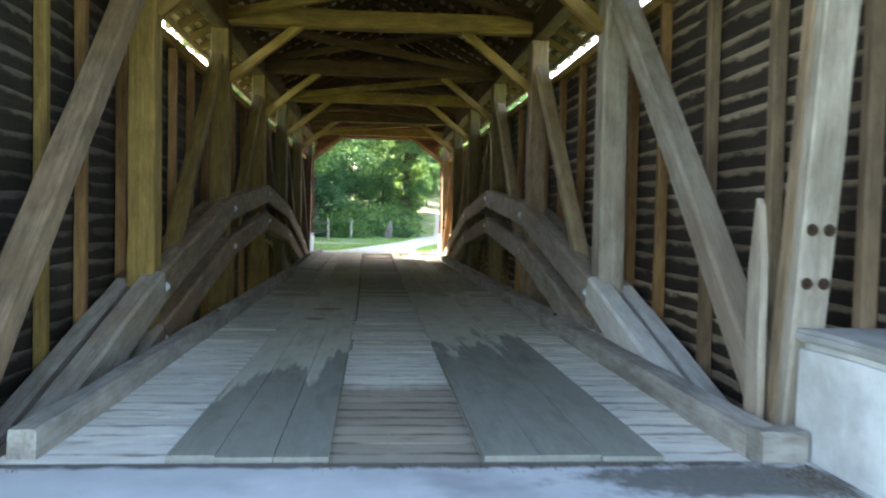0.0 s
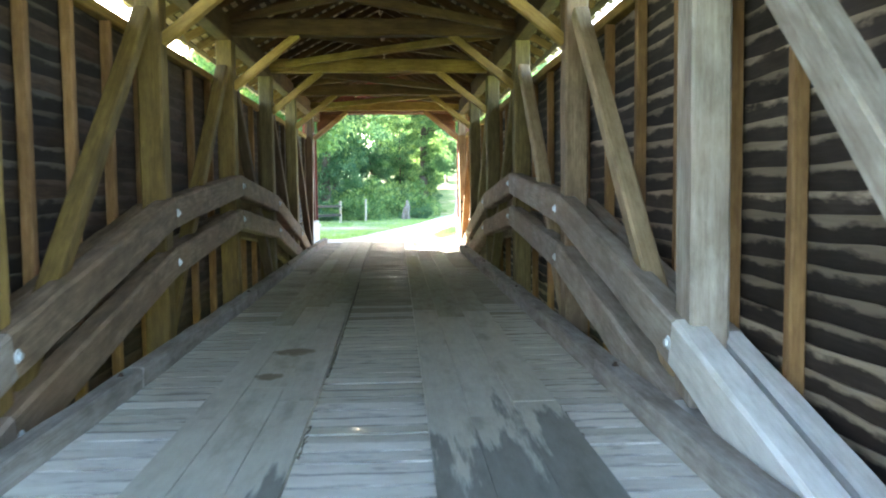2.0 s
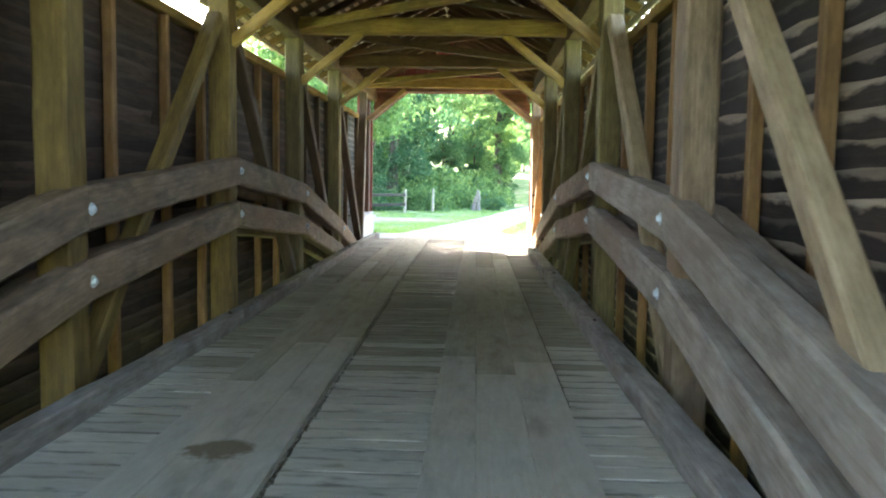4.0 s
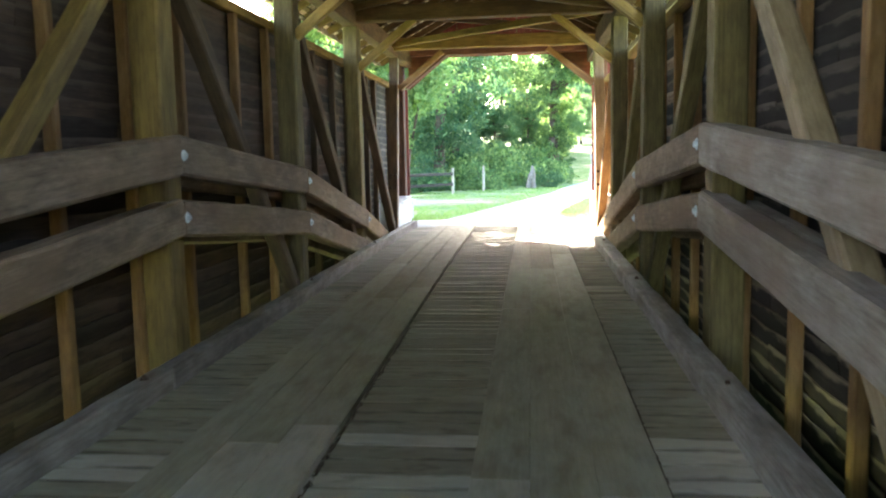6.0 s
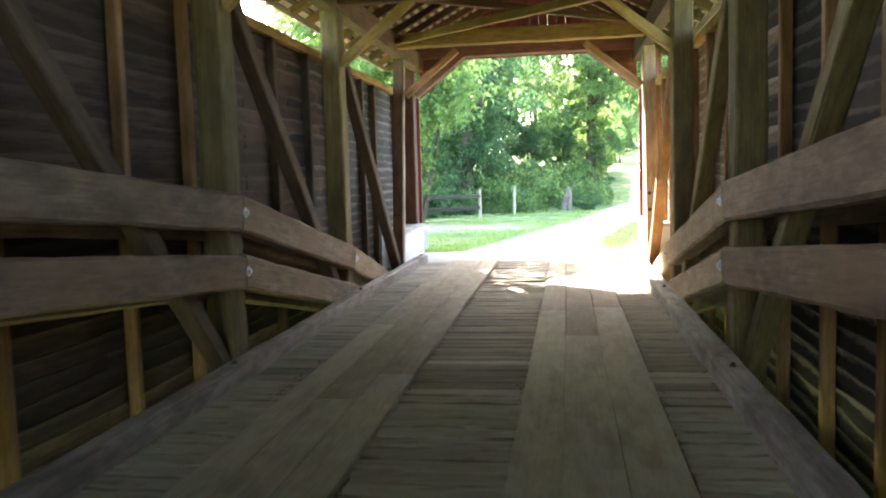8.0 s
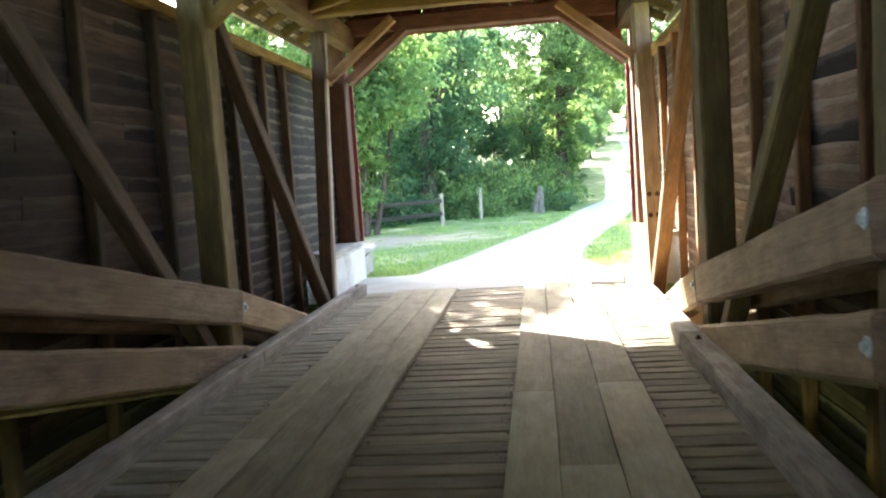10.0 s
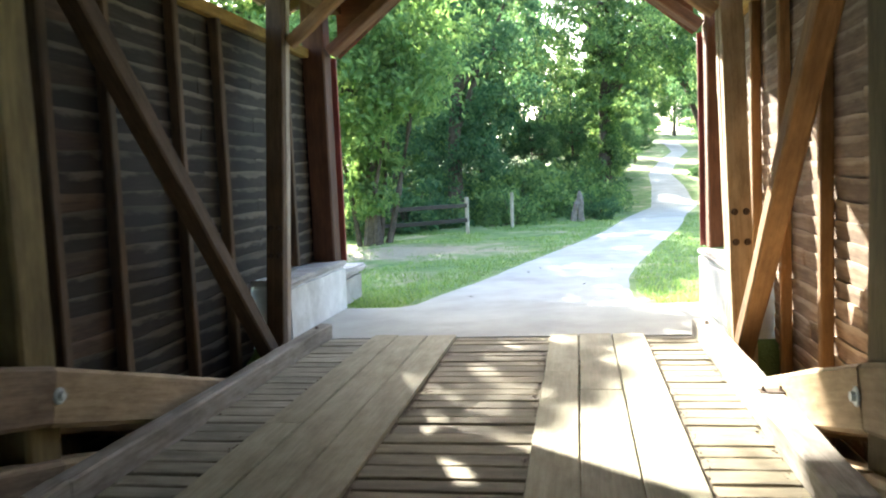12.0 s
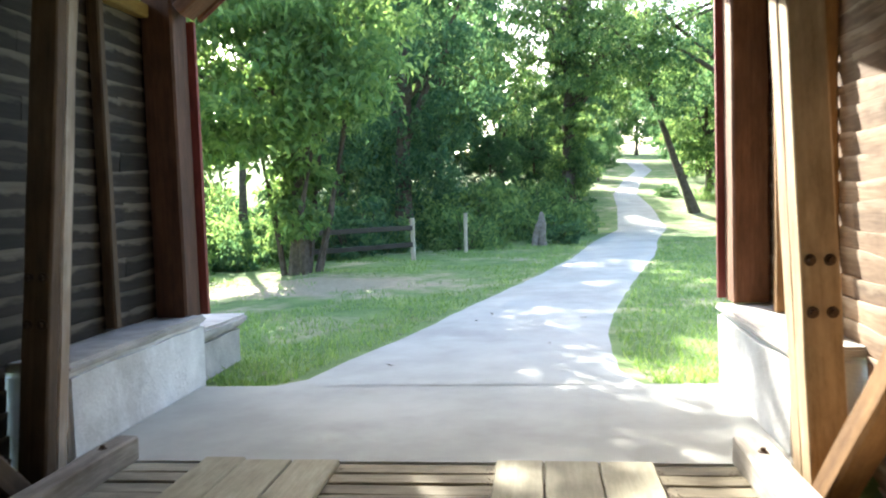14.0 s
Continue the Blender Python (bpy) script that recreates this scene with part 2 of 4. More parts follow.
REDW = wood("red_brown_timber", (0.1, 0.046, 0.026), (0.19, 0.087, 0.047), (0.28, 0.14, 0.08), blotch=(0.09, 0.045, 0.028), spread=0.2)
# the same red-brown, darkened for the unlit west portal post
REDSHADE = wood("dark_red_brown_timber", (0.055, 0.026, 0.016), (0.11, 0.052, 0.03), (0.165, 0.083, 0.048), blotch=(0.05, 0.026, 0.017), spread=0.2)
REDPAINT = wood("red_paint_timber", (0.17, 0.035, 0.03), (0.24, 0.05, 0.042), (0.3, 0.075, 0.062), rough=0.65, blotch=(0.15, 0.05, 0.04), spread=0.15)
FENCEW = wood("fence_timber", (0.02, 0.018, 0.015), (0.045, 0.038, 0.03), (0.08, 0.07, 0.055), blotch=(0.03, 0.025, 0.02))
POSTW = wood("fence_post_timber", (0.2, 0.17, 0.13), (0.34, 0.3, 0.24), (0.45, 0.4, 0.33), blotch=(0.17, 0.15, 0.1))
STEEL = plain("galvanised_steel", (0.5, 0.55, 0.56), (0.68, 0.72, 0.72), 20, 0.5, 80, 0.2, 0.002, 0.3)
IRON = plain("dark_iron", (0.05, 0.035, 0.025), (0.11, 0.07, 0.045), 20, 0.6, 80, 0.3, 0.002, 0.6)
PLASTER = plain("whitewashed_concrete", (0.55, 0.55, 0.53), (0.76, 0.76, 0.74), 2.5, 0.9, 30, 0.5, 0.02, spots=(0.42, 0.41, 0.38))
STONE = plain("concrete_cap", (0.32, 0.31, 0.29), (0.48, 0.46, 0.43), 3, 0.9, 40, 0.6, 0.02, spots=(0.25, 0.25, 0.21))
ASPHALT = plain("worn_asphalt", (0.295, 0.305, 0.28), (0.375, 0.385, 0.355), 1.1, 0.85, 150, 0.5, 0.006, spots=(0.25, 0.255, 0.235))
GRASS = plain("grass_ground", (0.1, 0.17, 0.05), (0.17, 0.245, 0.08), 1.6, 0.95, 25, 0.9, 0.05, spots=(0.42, 0.35, 0.25))
# shingles paled and laths darkened to suggest daylight showing between the laths
SHINGLE = wood("wood_shingle", (0.3, 0.2, 0.13), (0.52, 0.4, 0.28), (0.64, 0.52, 0.39), blotch=(0.22, 0.15, 0.1))
LATHW = wood("lath_timber", (0.05, 0.03, 0.018), (0.1, 0.062, 0.035), (0.16, 0.105, 0.06), blotch=(0.05, 0.03, 0.02))
LITTER = plain("dry_litter", (0.06, 0.047, 0.034), (0.14, 0.108, 0.075), 8, 0.95, 40, 0.5, 0.01)
BARK = plain("bark", (0.055, 0.043, 0.032), (0.13, 0.105, 0.08), 9, 0.95, 35, 1.0, 0.03)
STUMPW = plain("weathered_stump", (0.12, 0.1, 0.085), (0.26, 0.225, 0.195), 9, 0.95, 35, 1.0, 0.03)
LEAF_LIGHT = foliage("walnut_leaf", (0.078, 0.142, 0.06), (0.13, 0.208, 0.088), (0.2, 0.28, 0.118), 0.54)
LEAF_DARK = foliage("maple_leaf", (0.035, 0.082, 0.053), (0.067, 0.134, 0.08), (0.12, 0.192, 0.103), 0.54)
LEAF_MID = foliage("woodland_leaf", (0.06, 0.113, 0.057), (0.11, 0.18, 0.087), (0.2, 0.275, 0.12), 0.6)
BLADE = foliage("grass_blade", (0.1, 0.185, 0.058), (0.16, 0.255, 0.082), (0.235, 0.325, 0.115), 0.4)


def earth_patch(m, centre, radii, colour, scale=1.1):
    """A ragged patch of bare earth or dried mud at one spot."""
    nodes, links = m.node_tree.nodes, m.node_tree.links
    bsdf = nodes["Principled BSDF"]
    old = bsdf.inputs["Base Color"].links[0].from_socket
    tc = nodes.new("ShaderNodeNewGeometry")
    mp = nodes.new("ShaderNodeMapping")
    mp.inputs["Location"].default_value = (-centre[0] / radii[0], -centre[1] / radii[1], 0)
    mp.inputs["Scale"].default_value = (1 / radii[0], 1 / radii[1], 0)
    links.new(tc.outputs["Position"], mp.inputs[0])
    ln = nodes.new("ShaderNodeVectorMath")
    ln.operation = "LENGTH"
    links.new(mp.outputs[0], ln.inputs[0])
    rag = tex_noise(nodes, links, tc.outputs["Position"], scale, 7, 0.72)
    v = mathnode(nodes, links, "ADD", ln.outputs["Value"], mathnode(nodes, links, "MULTIPLY", rag, 1.6))
    f = ramp(nodes, links, mathnode(nodes, links, "SUBTRACT", v, 0.8), [(0.55, (0.9, 0.9, 0.9)), (0.85, (0, 0, 0))])
    fine = ramp(nodes, links, tex_noise(nodes, links, tc.outputs["Position"], 9 * scale, 5, 0.7), [(0.35, tuple(0.7 * c for c in colour)), (0.65, colour)])
    links.new(mix(nodes, links, "MIX", f, old, fine), bsdf.inputs["Base Color"])


earth_patch(CONCRETE, (1.75, 3.15), (1.1, 0.35), (0.13, 0.122, 0.105), 3.0)
earth_patch(CONCRETE, (0.0, 3.44), (3.2, 0.1), (0.1, 0.09, 0.072), 4.0)
EARTH = ((-3.6, 38.2), (3.6, 2.6))
earth_patch(GRASS, *EARTH, (0.4, 0.335, 0.245))
earth_patch(RUNNER, (-0.66, 10.03), (0.26, 0.24), (0.24, 0.19, 0.11), 8.0)
earth_patch(RUNNER, (-0.75, 9.01), (0.15, 0.18), (0.24, 0.19, 0.11), 8.0)


# ---- builders ----
def part(name, bm, mat, parent=None, label=""):
    me = bpy.data.meshes.new(name)
    bm.to_mesh(me)
    bm.free()
    me.materials.append(mat)
    ob = new(name, me)
    ob.parent = parent
    if label:
        ob["label"] = label
    return ob


def thing(name, label, category, kind="", group=""):
    return tagged(new(name), label, category, group, kind)


CACHE = {}
RNG = random.Random(7)


def beam_mesh(L, w, h, ch, n, wob, variant, mat):
    """A hewn timber from x=0 to x=L, centred on its axis, with worn edges."""
    key = (round(L, 3), round(w, 3), round(h, 3), ch, n, wob, variant, mat.name)
    if key in CACHE:
        return CACHE[key]
    r = random.Random(repr(key))
    a, b = w / 2, h / 2
    c = min(ch, a * 0.6, b * 0.6)
    ring = [(-a + c, -b), (a - c, -b), (a, -b + c), (a, b - c), (a - c, b), (-a + c, b), (-a, b - c), (-a, -b + c)]
    verts, faces = [], []
    for i in range(n + 1):
        oy, oz = r.uniform(-wob, wob), r.uniform(-wob, wob)
        for y, z in ring:
            verts.append((L * i / n, y + oy * 0.5 + r.uniform(-wob, wob) * 0.5, z + oz * 0.5 + r.uniform(-wob, wob) * 0.5))
    for i in range(n):
        for k in range(8):
            k2 = (k + 1) % 8
            faces.append((i * 8 + k, i * 8 + k2, i * 8 + 8 + k2, i * 8 + 8 + k))
    faces.append(tuple(range(7, -1, -1)))
    faces.append(tuple(range(n * 8, n * 8 + 8)))
    me = bpy.data.meshes.new("timber")
    me.from_pydata(verts, [], faces)
    me.materials.append(mat)
    me.update()
    CACHE[key] = me
    return me


def along(p0, p1, up=(0, 0, 1)):
    p0, p1 = Vector(p0), Vector(p1)
    x = (p1 - p0).normalized()
    y = Vector(up).cross(x)
    if y.length < 1e-4:
        y = Vector((0, 1, 0))
    y.normalize()
    z = x.cross(y)
    m = Matrix((x, y, z)).transposed().to_4x4()
    m.translation = p0
    return m, (p1 - p0).length


def beam(name, p0, p1, w, h, mat, parent, up=(0, 0, 1), ch=0.012, n=4, wob=0.004, label="", variants=3):
    """w: width across, h: height towards up."""
    m, L = along(p0, p1, up)
    ob = new(name, beam_mesh(L, w, h, ch, n, wob, RNG.randrange(variants), mat))
    ob.parent = parent
    ob.matrix_basis = m
    if label:
        ob["label"] = label
    return ob


def bolt(p, way, mat, parent, r=0.035, name="bolt"):
    """A round washer with a nut on it, facing way."""
    key = ("bolt", r, mat.name)
    if key not in CACHE:
        bm = bmesh.new()
        bmesh.ops.create_cone(bm, cap_ends=True, segments=14, radius1=r, radius2=r * 0.9, depth=0.008, matrix=Matrix.Translation((0, 0, 0.004)))
        bmesh.ops.create_cone(bm, cap_ends=True, segments=6, radius1=r * 0.55, radius2=r * 0.5, depth=0.022, matrix=Matrix.Translation((0, 0, 0.018)))
        me = bpy.data.meshes.new("bolt")
        bm.to_mesh(me)
        bm.free()
        me.materials.append(mat)
        CACHE[key] = me
    ob = new(name, CACHE[key])
    ob.parent = parent
    m = Vector(way).to_track_quat("Z", "Y").to_matrix().to_4x4()
    m.translation = Vector(p)
    ob.matrix_basis = parent.matrix_basis.inverted() @ m if parent.data else m
    return ob


def slab(name, x0, x1, y0, y1, z0, z1, mat, parent=None, bevel=0.015, rough=0.0, cuts=0):
    bm = bmesh.new()
    bmesh.ops.create_cube(bm, size=1)
    for v in bm.verts:
        v.co = Vector(((x0 + x1) / 2 + v.co.x * (x1 - x0), (y0 + y1) / 2 + v.co.y * (y1 - y0), (z0 + z1) / 2 + v.co.z * (z1 - z0)))
    bmesh.ops.bevel(bm, geom=bm.edges[:], offset=bevel, segments=2, affect="EDGES")
    if cuts:
        bmesh.ops.subdivide_edges(bm, edges=[e for e in bm.edges if e.calc_length() > 0.3], cuts=cuts, use_grid_fill=True)
        for v in bm.verts:
            v.co += Vector(noise.noise_vector(v.co * 3)) * rough
    return part(name, bm, mat, parent)


# ---- plan of the bridge ----
C, P = 15.43, 3.9                      # middle post, panel length
POSTS = [C + P * k for k in range(-3, 4)]
ENTRY, EXIT = 3.47, 27.43               # ends of the deck
PORTALS = (2.3, 29.94)
ARCH_U = (-0.62, 0.48, 1.298, 1.632, 1.298, 0.48, -0.62)
ARCH_L = (-1.1, -0.05, 0.748, 1.103, 0.748, -0.05, -1.1)


# ---- ground and roads ----
def smooth(a, b, v):
    f = min(1.0, max(0.0, (v - a) / (b - a)))
    return f * f * (3 - 2 * f)


def road_mid(y):
    pts = [(-60, 0, 2.2), (3.5, 0, 2.2), (29.2, -0.1, 2.2), (29.75, 0.08, 1.66), (30.85, 0.16, 1.5), (32.2, 0.38, 1.32), (34.4, 0.75, 1.25), (39, 1.7, 1.15), (43.6, 2.62, 1.15),
           (51.6, 3.85, 1.2), (59.7, 5.4, 1.2), (68, 6.0, 1.0), (76, 6.35, 0.82), (88, 8.2, 0.8), (100, 10.6, 0.85), (114, 11.4, 0.9), (136, 8, 1.5), (200, -6, 1.5)]
    for (ya, xa, wa), (yb, xb, wb) in zip(pts, pts[1:]):
        if y <= yb:
            f = (y - ya) / (yb - ya)
            return xa + (xb - xa) * f, wa + (wb - wa) * f
    return pts[-1][1], pts[-1][2]


def ramp_z(y):
    """The approach falls away from the deck."""
    return max(-0.035 - 0.1 * max(0.0, 2.4 - max(y, -2.5)) - 0.02 * max(0.0, -2.5 - y), -1.2)


def ground_z(x, y):
    z = -0.055
    if y < ENTRY:
        z = ramp_z(y)
    z += 0.087 * max(0.0, y - 58) * smooth(58, 66, y) if y < 160 else 0.087 * 102
    mx, w = road_mid(y)
    off = abs(x - mx) - w
    if y > 28 or y < ENTRY:
        z += (0.05 * noise.noise((x * 0.3, y * 0.3, 0)) + 0.02) * smooth(0.1, 2.5, off)
        if x < mx:
            z += 0.05 * max(0, off - 6) * smooth(40, 60, y)
    # the creek bed under the span
    z -= 2.4 * smooth(ENTRY - 0.6, 7.5, y) * (1 - smooth(23.5, EXIT + 0.6, y))
    z -= 1.6 * smooth(3.6, 7, abs(x)) * (1 - smooth(8, 20, abs(y - (PORTALS[0] if y < C else PORTALS[1])))) * (1 if y < 20 else 0.15)
    return z


def axis(core, far):
    out = sorted(set(round(v, 3) for v in core))
    step, v = 1.5, out[-1]
    while v < far:
        v += step
        step *= 1.35
        out.append(v)
    step, v = 1.5, out[0]
    while v > -far:
        v -= step
        step *= 1.35
        out.insert(0, v)
    return out


def sheet(name, xs, ys, zfun, mat):
    verts = [(x, y, zfun(x, y)) for y in ys for x in xs]
    n = len(xs)
    faces = [(j * n + i, j * n + i + 1, (j + 1) * n + i + 1, (j + 1) * n + i) for j in range(len(ys) - 1) for i in range(n - 1)]
    me = bpy.data.meshes.new(name)
    me.from_pydata(verts, [], faces)
    me.materials.append(mat)
    me.polygons.foreach_set("use_smooth", [True] * len(faces))
    return new(name, me)


tagged(sheet("ground", axis([i * 0.5 for i in range(-36, 45)], 900), axis([-8 + i * 0.5 for i in range(0, 230)], 900), ground_z, GRASS),
       "mown green grass with bare earth patches under trees", "grass", kind="structure")


def road(name, y0, y1, label):
    ys = [y0 + (y1 - y0) * i / int((y1 - y0) / 0.4) for i in range(int((y1 - y0) / 0.4) + 1)]
    verts, faces = [], []
    for y in ys:
        mx, w = road_mid(y)
        for k in range(7):
            f = k / 3 - 1
            ragged = 0.07 * noise.noise((y * 1.7, 4.0 * f, 2)) + 0.03 * noise.noise((y * 6, f, 5)) if abs(f) == 1 and y > 29 else 0
            x = mx + f * w + ragged
            verts.append((x, y, max(ground_z(mx, y), ground_z(mx + w, y) if y > 40 else -9) + (0.025 if abs(f) < 1 else -0.01)))
    for j in range(len(ys) - 1):
        for k in range(6):
            faces.append((j * 7 + k, j * 7 + k + 1, (j + 1) * 7 + k + 1, (j + 1) * 7 + k))
    me = bpy.data.meshes.new(name)
    me.from_pydata(verts, [], faces)
    me.materials.append(ASPHALT)
    me.polygons.foreach_set("use_smooth", [True] * len(faces))
    return tagged(new(name, me), label, "road", kind="structure")


road("road", 29.5, 150, "narrow pale grey asphalt lane winding uphill between trees")
road("road_approach", -50, 1.4, "pale grey asphalt approach to the covered bridge")

# slabs between the deck and the road at either end
apron = tagged(slab("apron", -2.28, 2.205, 1.4, ENTRY - 0.01, -1.0, -0.035, CONCRETE, bevel=0.02, cuts=3), "pale worn pavement slab before the plank deck", "pavement", kind="structure")
for v in apron.data.vertices:
    if v.co.z > -0.5:
        v.co.z = ramp_z(v.co.y) + 0.02
tagged(slab("apron", -2.3, 2.3, EXIT + 0.01, 29.55, -1.0, -0.03, ASPHALT, bevel=0.02), "pale worn pavement slab at the end of the plank deck", "pavement", kind="structure")


# ---- parapets ----
def parapet(sx, y0, y1, top, label, inner=2.3):
    t = thing("parapet", label, "parapet", "structure")
    x0, x1 = sorted((sx * inner, sx * 3.15))
    slab("wall_block", x0, x1, y0, y1, -2.6, top - 0.07, PLASTER, t, 0.03, 0.02, 6)
    slab("cap", *sorted((sx * (inner - 0.015), sx * 3.17)), y0 - 0.01, y1 + 0.01, top - 0.066, top, STONE, t, 0.02, 0.012, 5)
    return t


parapet(-1, 27.5, 29.7, 0.6, "whitewashed concrete parapet carrying the timber portal")
parapet(1, 27.64, 29.7, 0.63, "sunlit whitewashed concrete parapet carrying the timber portal")
parapet(-1, 2.0, 3.42, 0.62, "whitewashed concrete parapet beside the bridge entrance")
parapet(1, 1.8, 3.64, 0.66, "whitewashed concrete parapet with a weathered timber cap", 2.21)
wing = thing("wing_wall", "grey stone wing wall beyond the parapet in grass", "wall", "structure")
slab("block", -3.3, -2.4, 29.75, 30.85, -0.6, 0.34, STONE, wing, 0.04, 0.03, 6)
slab("cap", -3.36, -2.34, 29.74, 30.9, 0.345, 0.45, STONE, wing, 0.03, 0.02, 6)


# ---- trusses and arches ----
def end_y(k, z):
    """Middle of an end post at height z."""
    return 3.85 - 0.125 * z if k == 0 else 27.24 + 0.15 * z


def truss(sx, label):
    t = thing("bridge_truss", label, "truss", group="trusses of the bridge")
    xi, xo = 2.2, 2.46
    xm = sx * (xi + xo) / 2
    for k, y in enumerate(POSTS):
        if 0 < k < 6:
            beam("post", (xm, y, -0.85), (xm, y, 3.88), 0.3, xo - xi, GREY if k == 1 and sx > 0 else ARCHW if k < 3 and sx > 0 else OLIVE if k < 4 and sx < 0 else OLIVE_DARK, t, up=(1, 0, 0), n=10, wob=0.008, ch=0.02, variants=5)
            continue
        # the end posts lean out towards the portals and are made of two plies
        stout = k == 6 and sx > 0
        w, thick, inner = (0.17, 0.215, 2.25) if stout else (0.116, 0.19, 2.25 if k == 6 else xi)
        xe = sx * (inner + thick / 2)
        # exit posts: west front coloured as shaded, its side and the east as lit
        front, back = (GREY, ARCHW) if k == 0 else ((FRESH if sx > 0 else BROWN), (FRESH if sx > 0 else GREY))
        shift = 0.06 if stout else 0
        for dy, mat in ((-w / 2 - 0.002, front), (w / 2 + 0.002, back)):
            dy += shift
            post = beam("post", (xe, end_y(k, -0.85) + dy, -0.85), (xe, end_y(k, 3.88) + dy, 3.88), w, thick, mat, t, up=(1, 0, 0), n=10, wob=0.006, ch=0.012, variants=5)
            if mat is front and dy < shift:
                for dx in (0.25, 0.75):
                    for z in (0.9, 1.19):
                        bolt((sx * (inner + dx * thick), end_y(k, z) + shift - w - 0.007, z), (0, -1, 0), IRON, post, 0.034)
    for k in range(6):
        ya, yb = POSTS[k], POSTS[k + 1]
        if k < 3:
            lo, hi = (xm, ya + 0.08, -0.2), (xm, yb - 0.28, 3.42)
        else:
            slip = 0.12 if k == 5 and sx > 0 else 0
            lo, hi = (xm, yb - 0.08 + slip, -0.2), (xm, ya + 0.28 + slip, 3.42)
        # last brace: shade on the west and bounced sun on the east are coloured in
        beam("diagonal_brace", lo, hi, 0.2 if k == 0 else 0.17, 0.22 if k == 0 else 0.165, (BROWN if sx < 0 else STUD) if k == 5 else (GREY if sx > 0 else ARCHW) if k == 0 else FRESH if k < 3 and sx > 0 else OLIVE if k < 3 else BROWN if sx < 0 else OLIVE_DARK, t, n=8, wob=0.008, ch=0.018, variants=4)
    for ya, yb in zip(POSTS, POSTS[1:]):
        beam("bottom_chord", (xm, ya + 0.17, -0.62), (xm, yb - 0.17, -0.62), 0.24, 0.34, GREY, t)
    for k in range(4):
        ya, yb = PORTALS[0] + 0.1 + k * 6.86, PORTALS[0] + 0.1 + (k + 1) * 6.86 - 0.004
        beam("top_plate", (xm, ya, 4.065), (xm, yb, 4.065), 0.22, 0.36, ROOFW, t, n=8, wob=0.006)
    return t


def arch(sx, x0, x1, drop, label, bolts):
    t = thing("arch", label, "arch", group="arches of the bridge")
    xm = sx * (x0 + x1) / 2
    for rail, (zs, h) in (("upper_beam", (ARCH_U, 0.34)), ("lower_beam", (ARCH_L, 0.32))):
        for k in range(6):
            a, b = Vector((xm, POSTS[k], zs[k] - drop)), Vector((xm, POSTS[k + 1], zs[k + 1] - drop))
            d = (b - a).normalized()
            ob = beam(rail, a - d * 0.0, b + d * 0.0, x1 - x0, h, (PALE if sx > 0 else GREY) if k == 0 else GREY if k < 3 and sx > 0 else FRESH if k > (3 if sx > 0 else 4) else ARCHW, t, n=10, wob=0.009, ch=0.025, variants=6)
            mitre(ob, zs, k, drop, POSTS)
            if bolts and k > 0:
                p = Vector((sx * (x0 - 0.004), POSTS[k] + 0.03, zs[k] - drop))
                bolt(p, (-sx, 0, 0), STEEL, ob, 0.05)
    return t


def mitre(ob, zs, k, drop, ys):
    """Cut both ends of an arch beam along the joint with its neighbour."""
    me = ob.data.copy()
    ob.data = me
    slopes = [math.atan2(zs[i + 1] - zs[i], ys[i + 1] - ys[i]) for i in range(6)]
    L = (Vector((ys[k + 1], zs[k + 1])) - Vector((ys[k], zs[k]))).length
    ta = math.tan((slopes[k] - slopes[k - 1]) / 2) if k > 0 else 0
    tb = math.tan((slopes[k + 1] - slopes[k]) / 2) if k < 5 else 0
    for v in me.vertices:
        if v.co.x < 0.01:
            v.co.x = v.co.z * ta + 0.003
        elif v.co.x > L - 0.01:
            v.co.x = L - v.co.z * tb - 0.003


for sx, side in ((-1, "yellowish"), (1, "weathered")):
    truss(sx, f"{side} timber truss of posts and slanting braces")
    arch(sx, 2.12, 2.33, 0.0, "doubled arch of heavy weathered grey timbers, bolted", True)
    arch(sx, 2.44, 2.6, 0.08, "outer doubled timber arch behind the truss posts", False)

stake = thing("pointed_plank", "grey upright plank with a pointed top beside the post", "plank")
bm = bmesh.new()
vs = [(-0.09, 0), (0.09, 0), (0.085, 1.05), (0.03, 1.38), (-0.01, 1.42), (-0.085, 1.0)]
f = bm.faces.new([bm.verts.new((b, a, 0)) for a, b in vs])
ext = bmesh.ops.extrude_face_region(bm, geom=[f])
bmesh.ops.translate(bm, verts=[v for v in ext["geom"] if isinstance(v, bmesh.types.BMVert)], vec=(0, 0, 0.045))
bmesh.ops.recalc_face_normals(bm, faces=bm.faces[:])
bmesh.ops.bevel(bm, geom=bm.edges[:], offset=0.006, segments=1, affect="EDGES")
part("board", bm, GREY, stake).matrix_basis = along((2.13, 3.98, -0.05), (2.13, 3.98, 1.0), (1, 0, 0))[0]

# ---- kerbs ----
def kerb_x(sx, y):
    """The kerb of the west side stands a little further in over the first panels."""
    return 1.795 + 0.12 * smooth(14, 25, y) if sx < 0 else 2.015


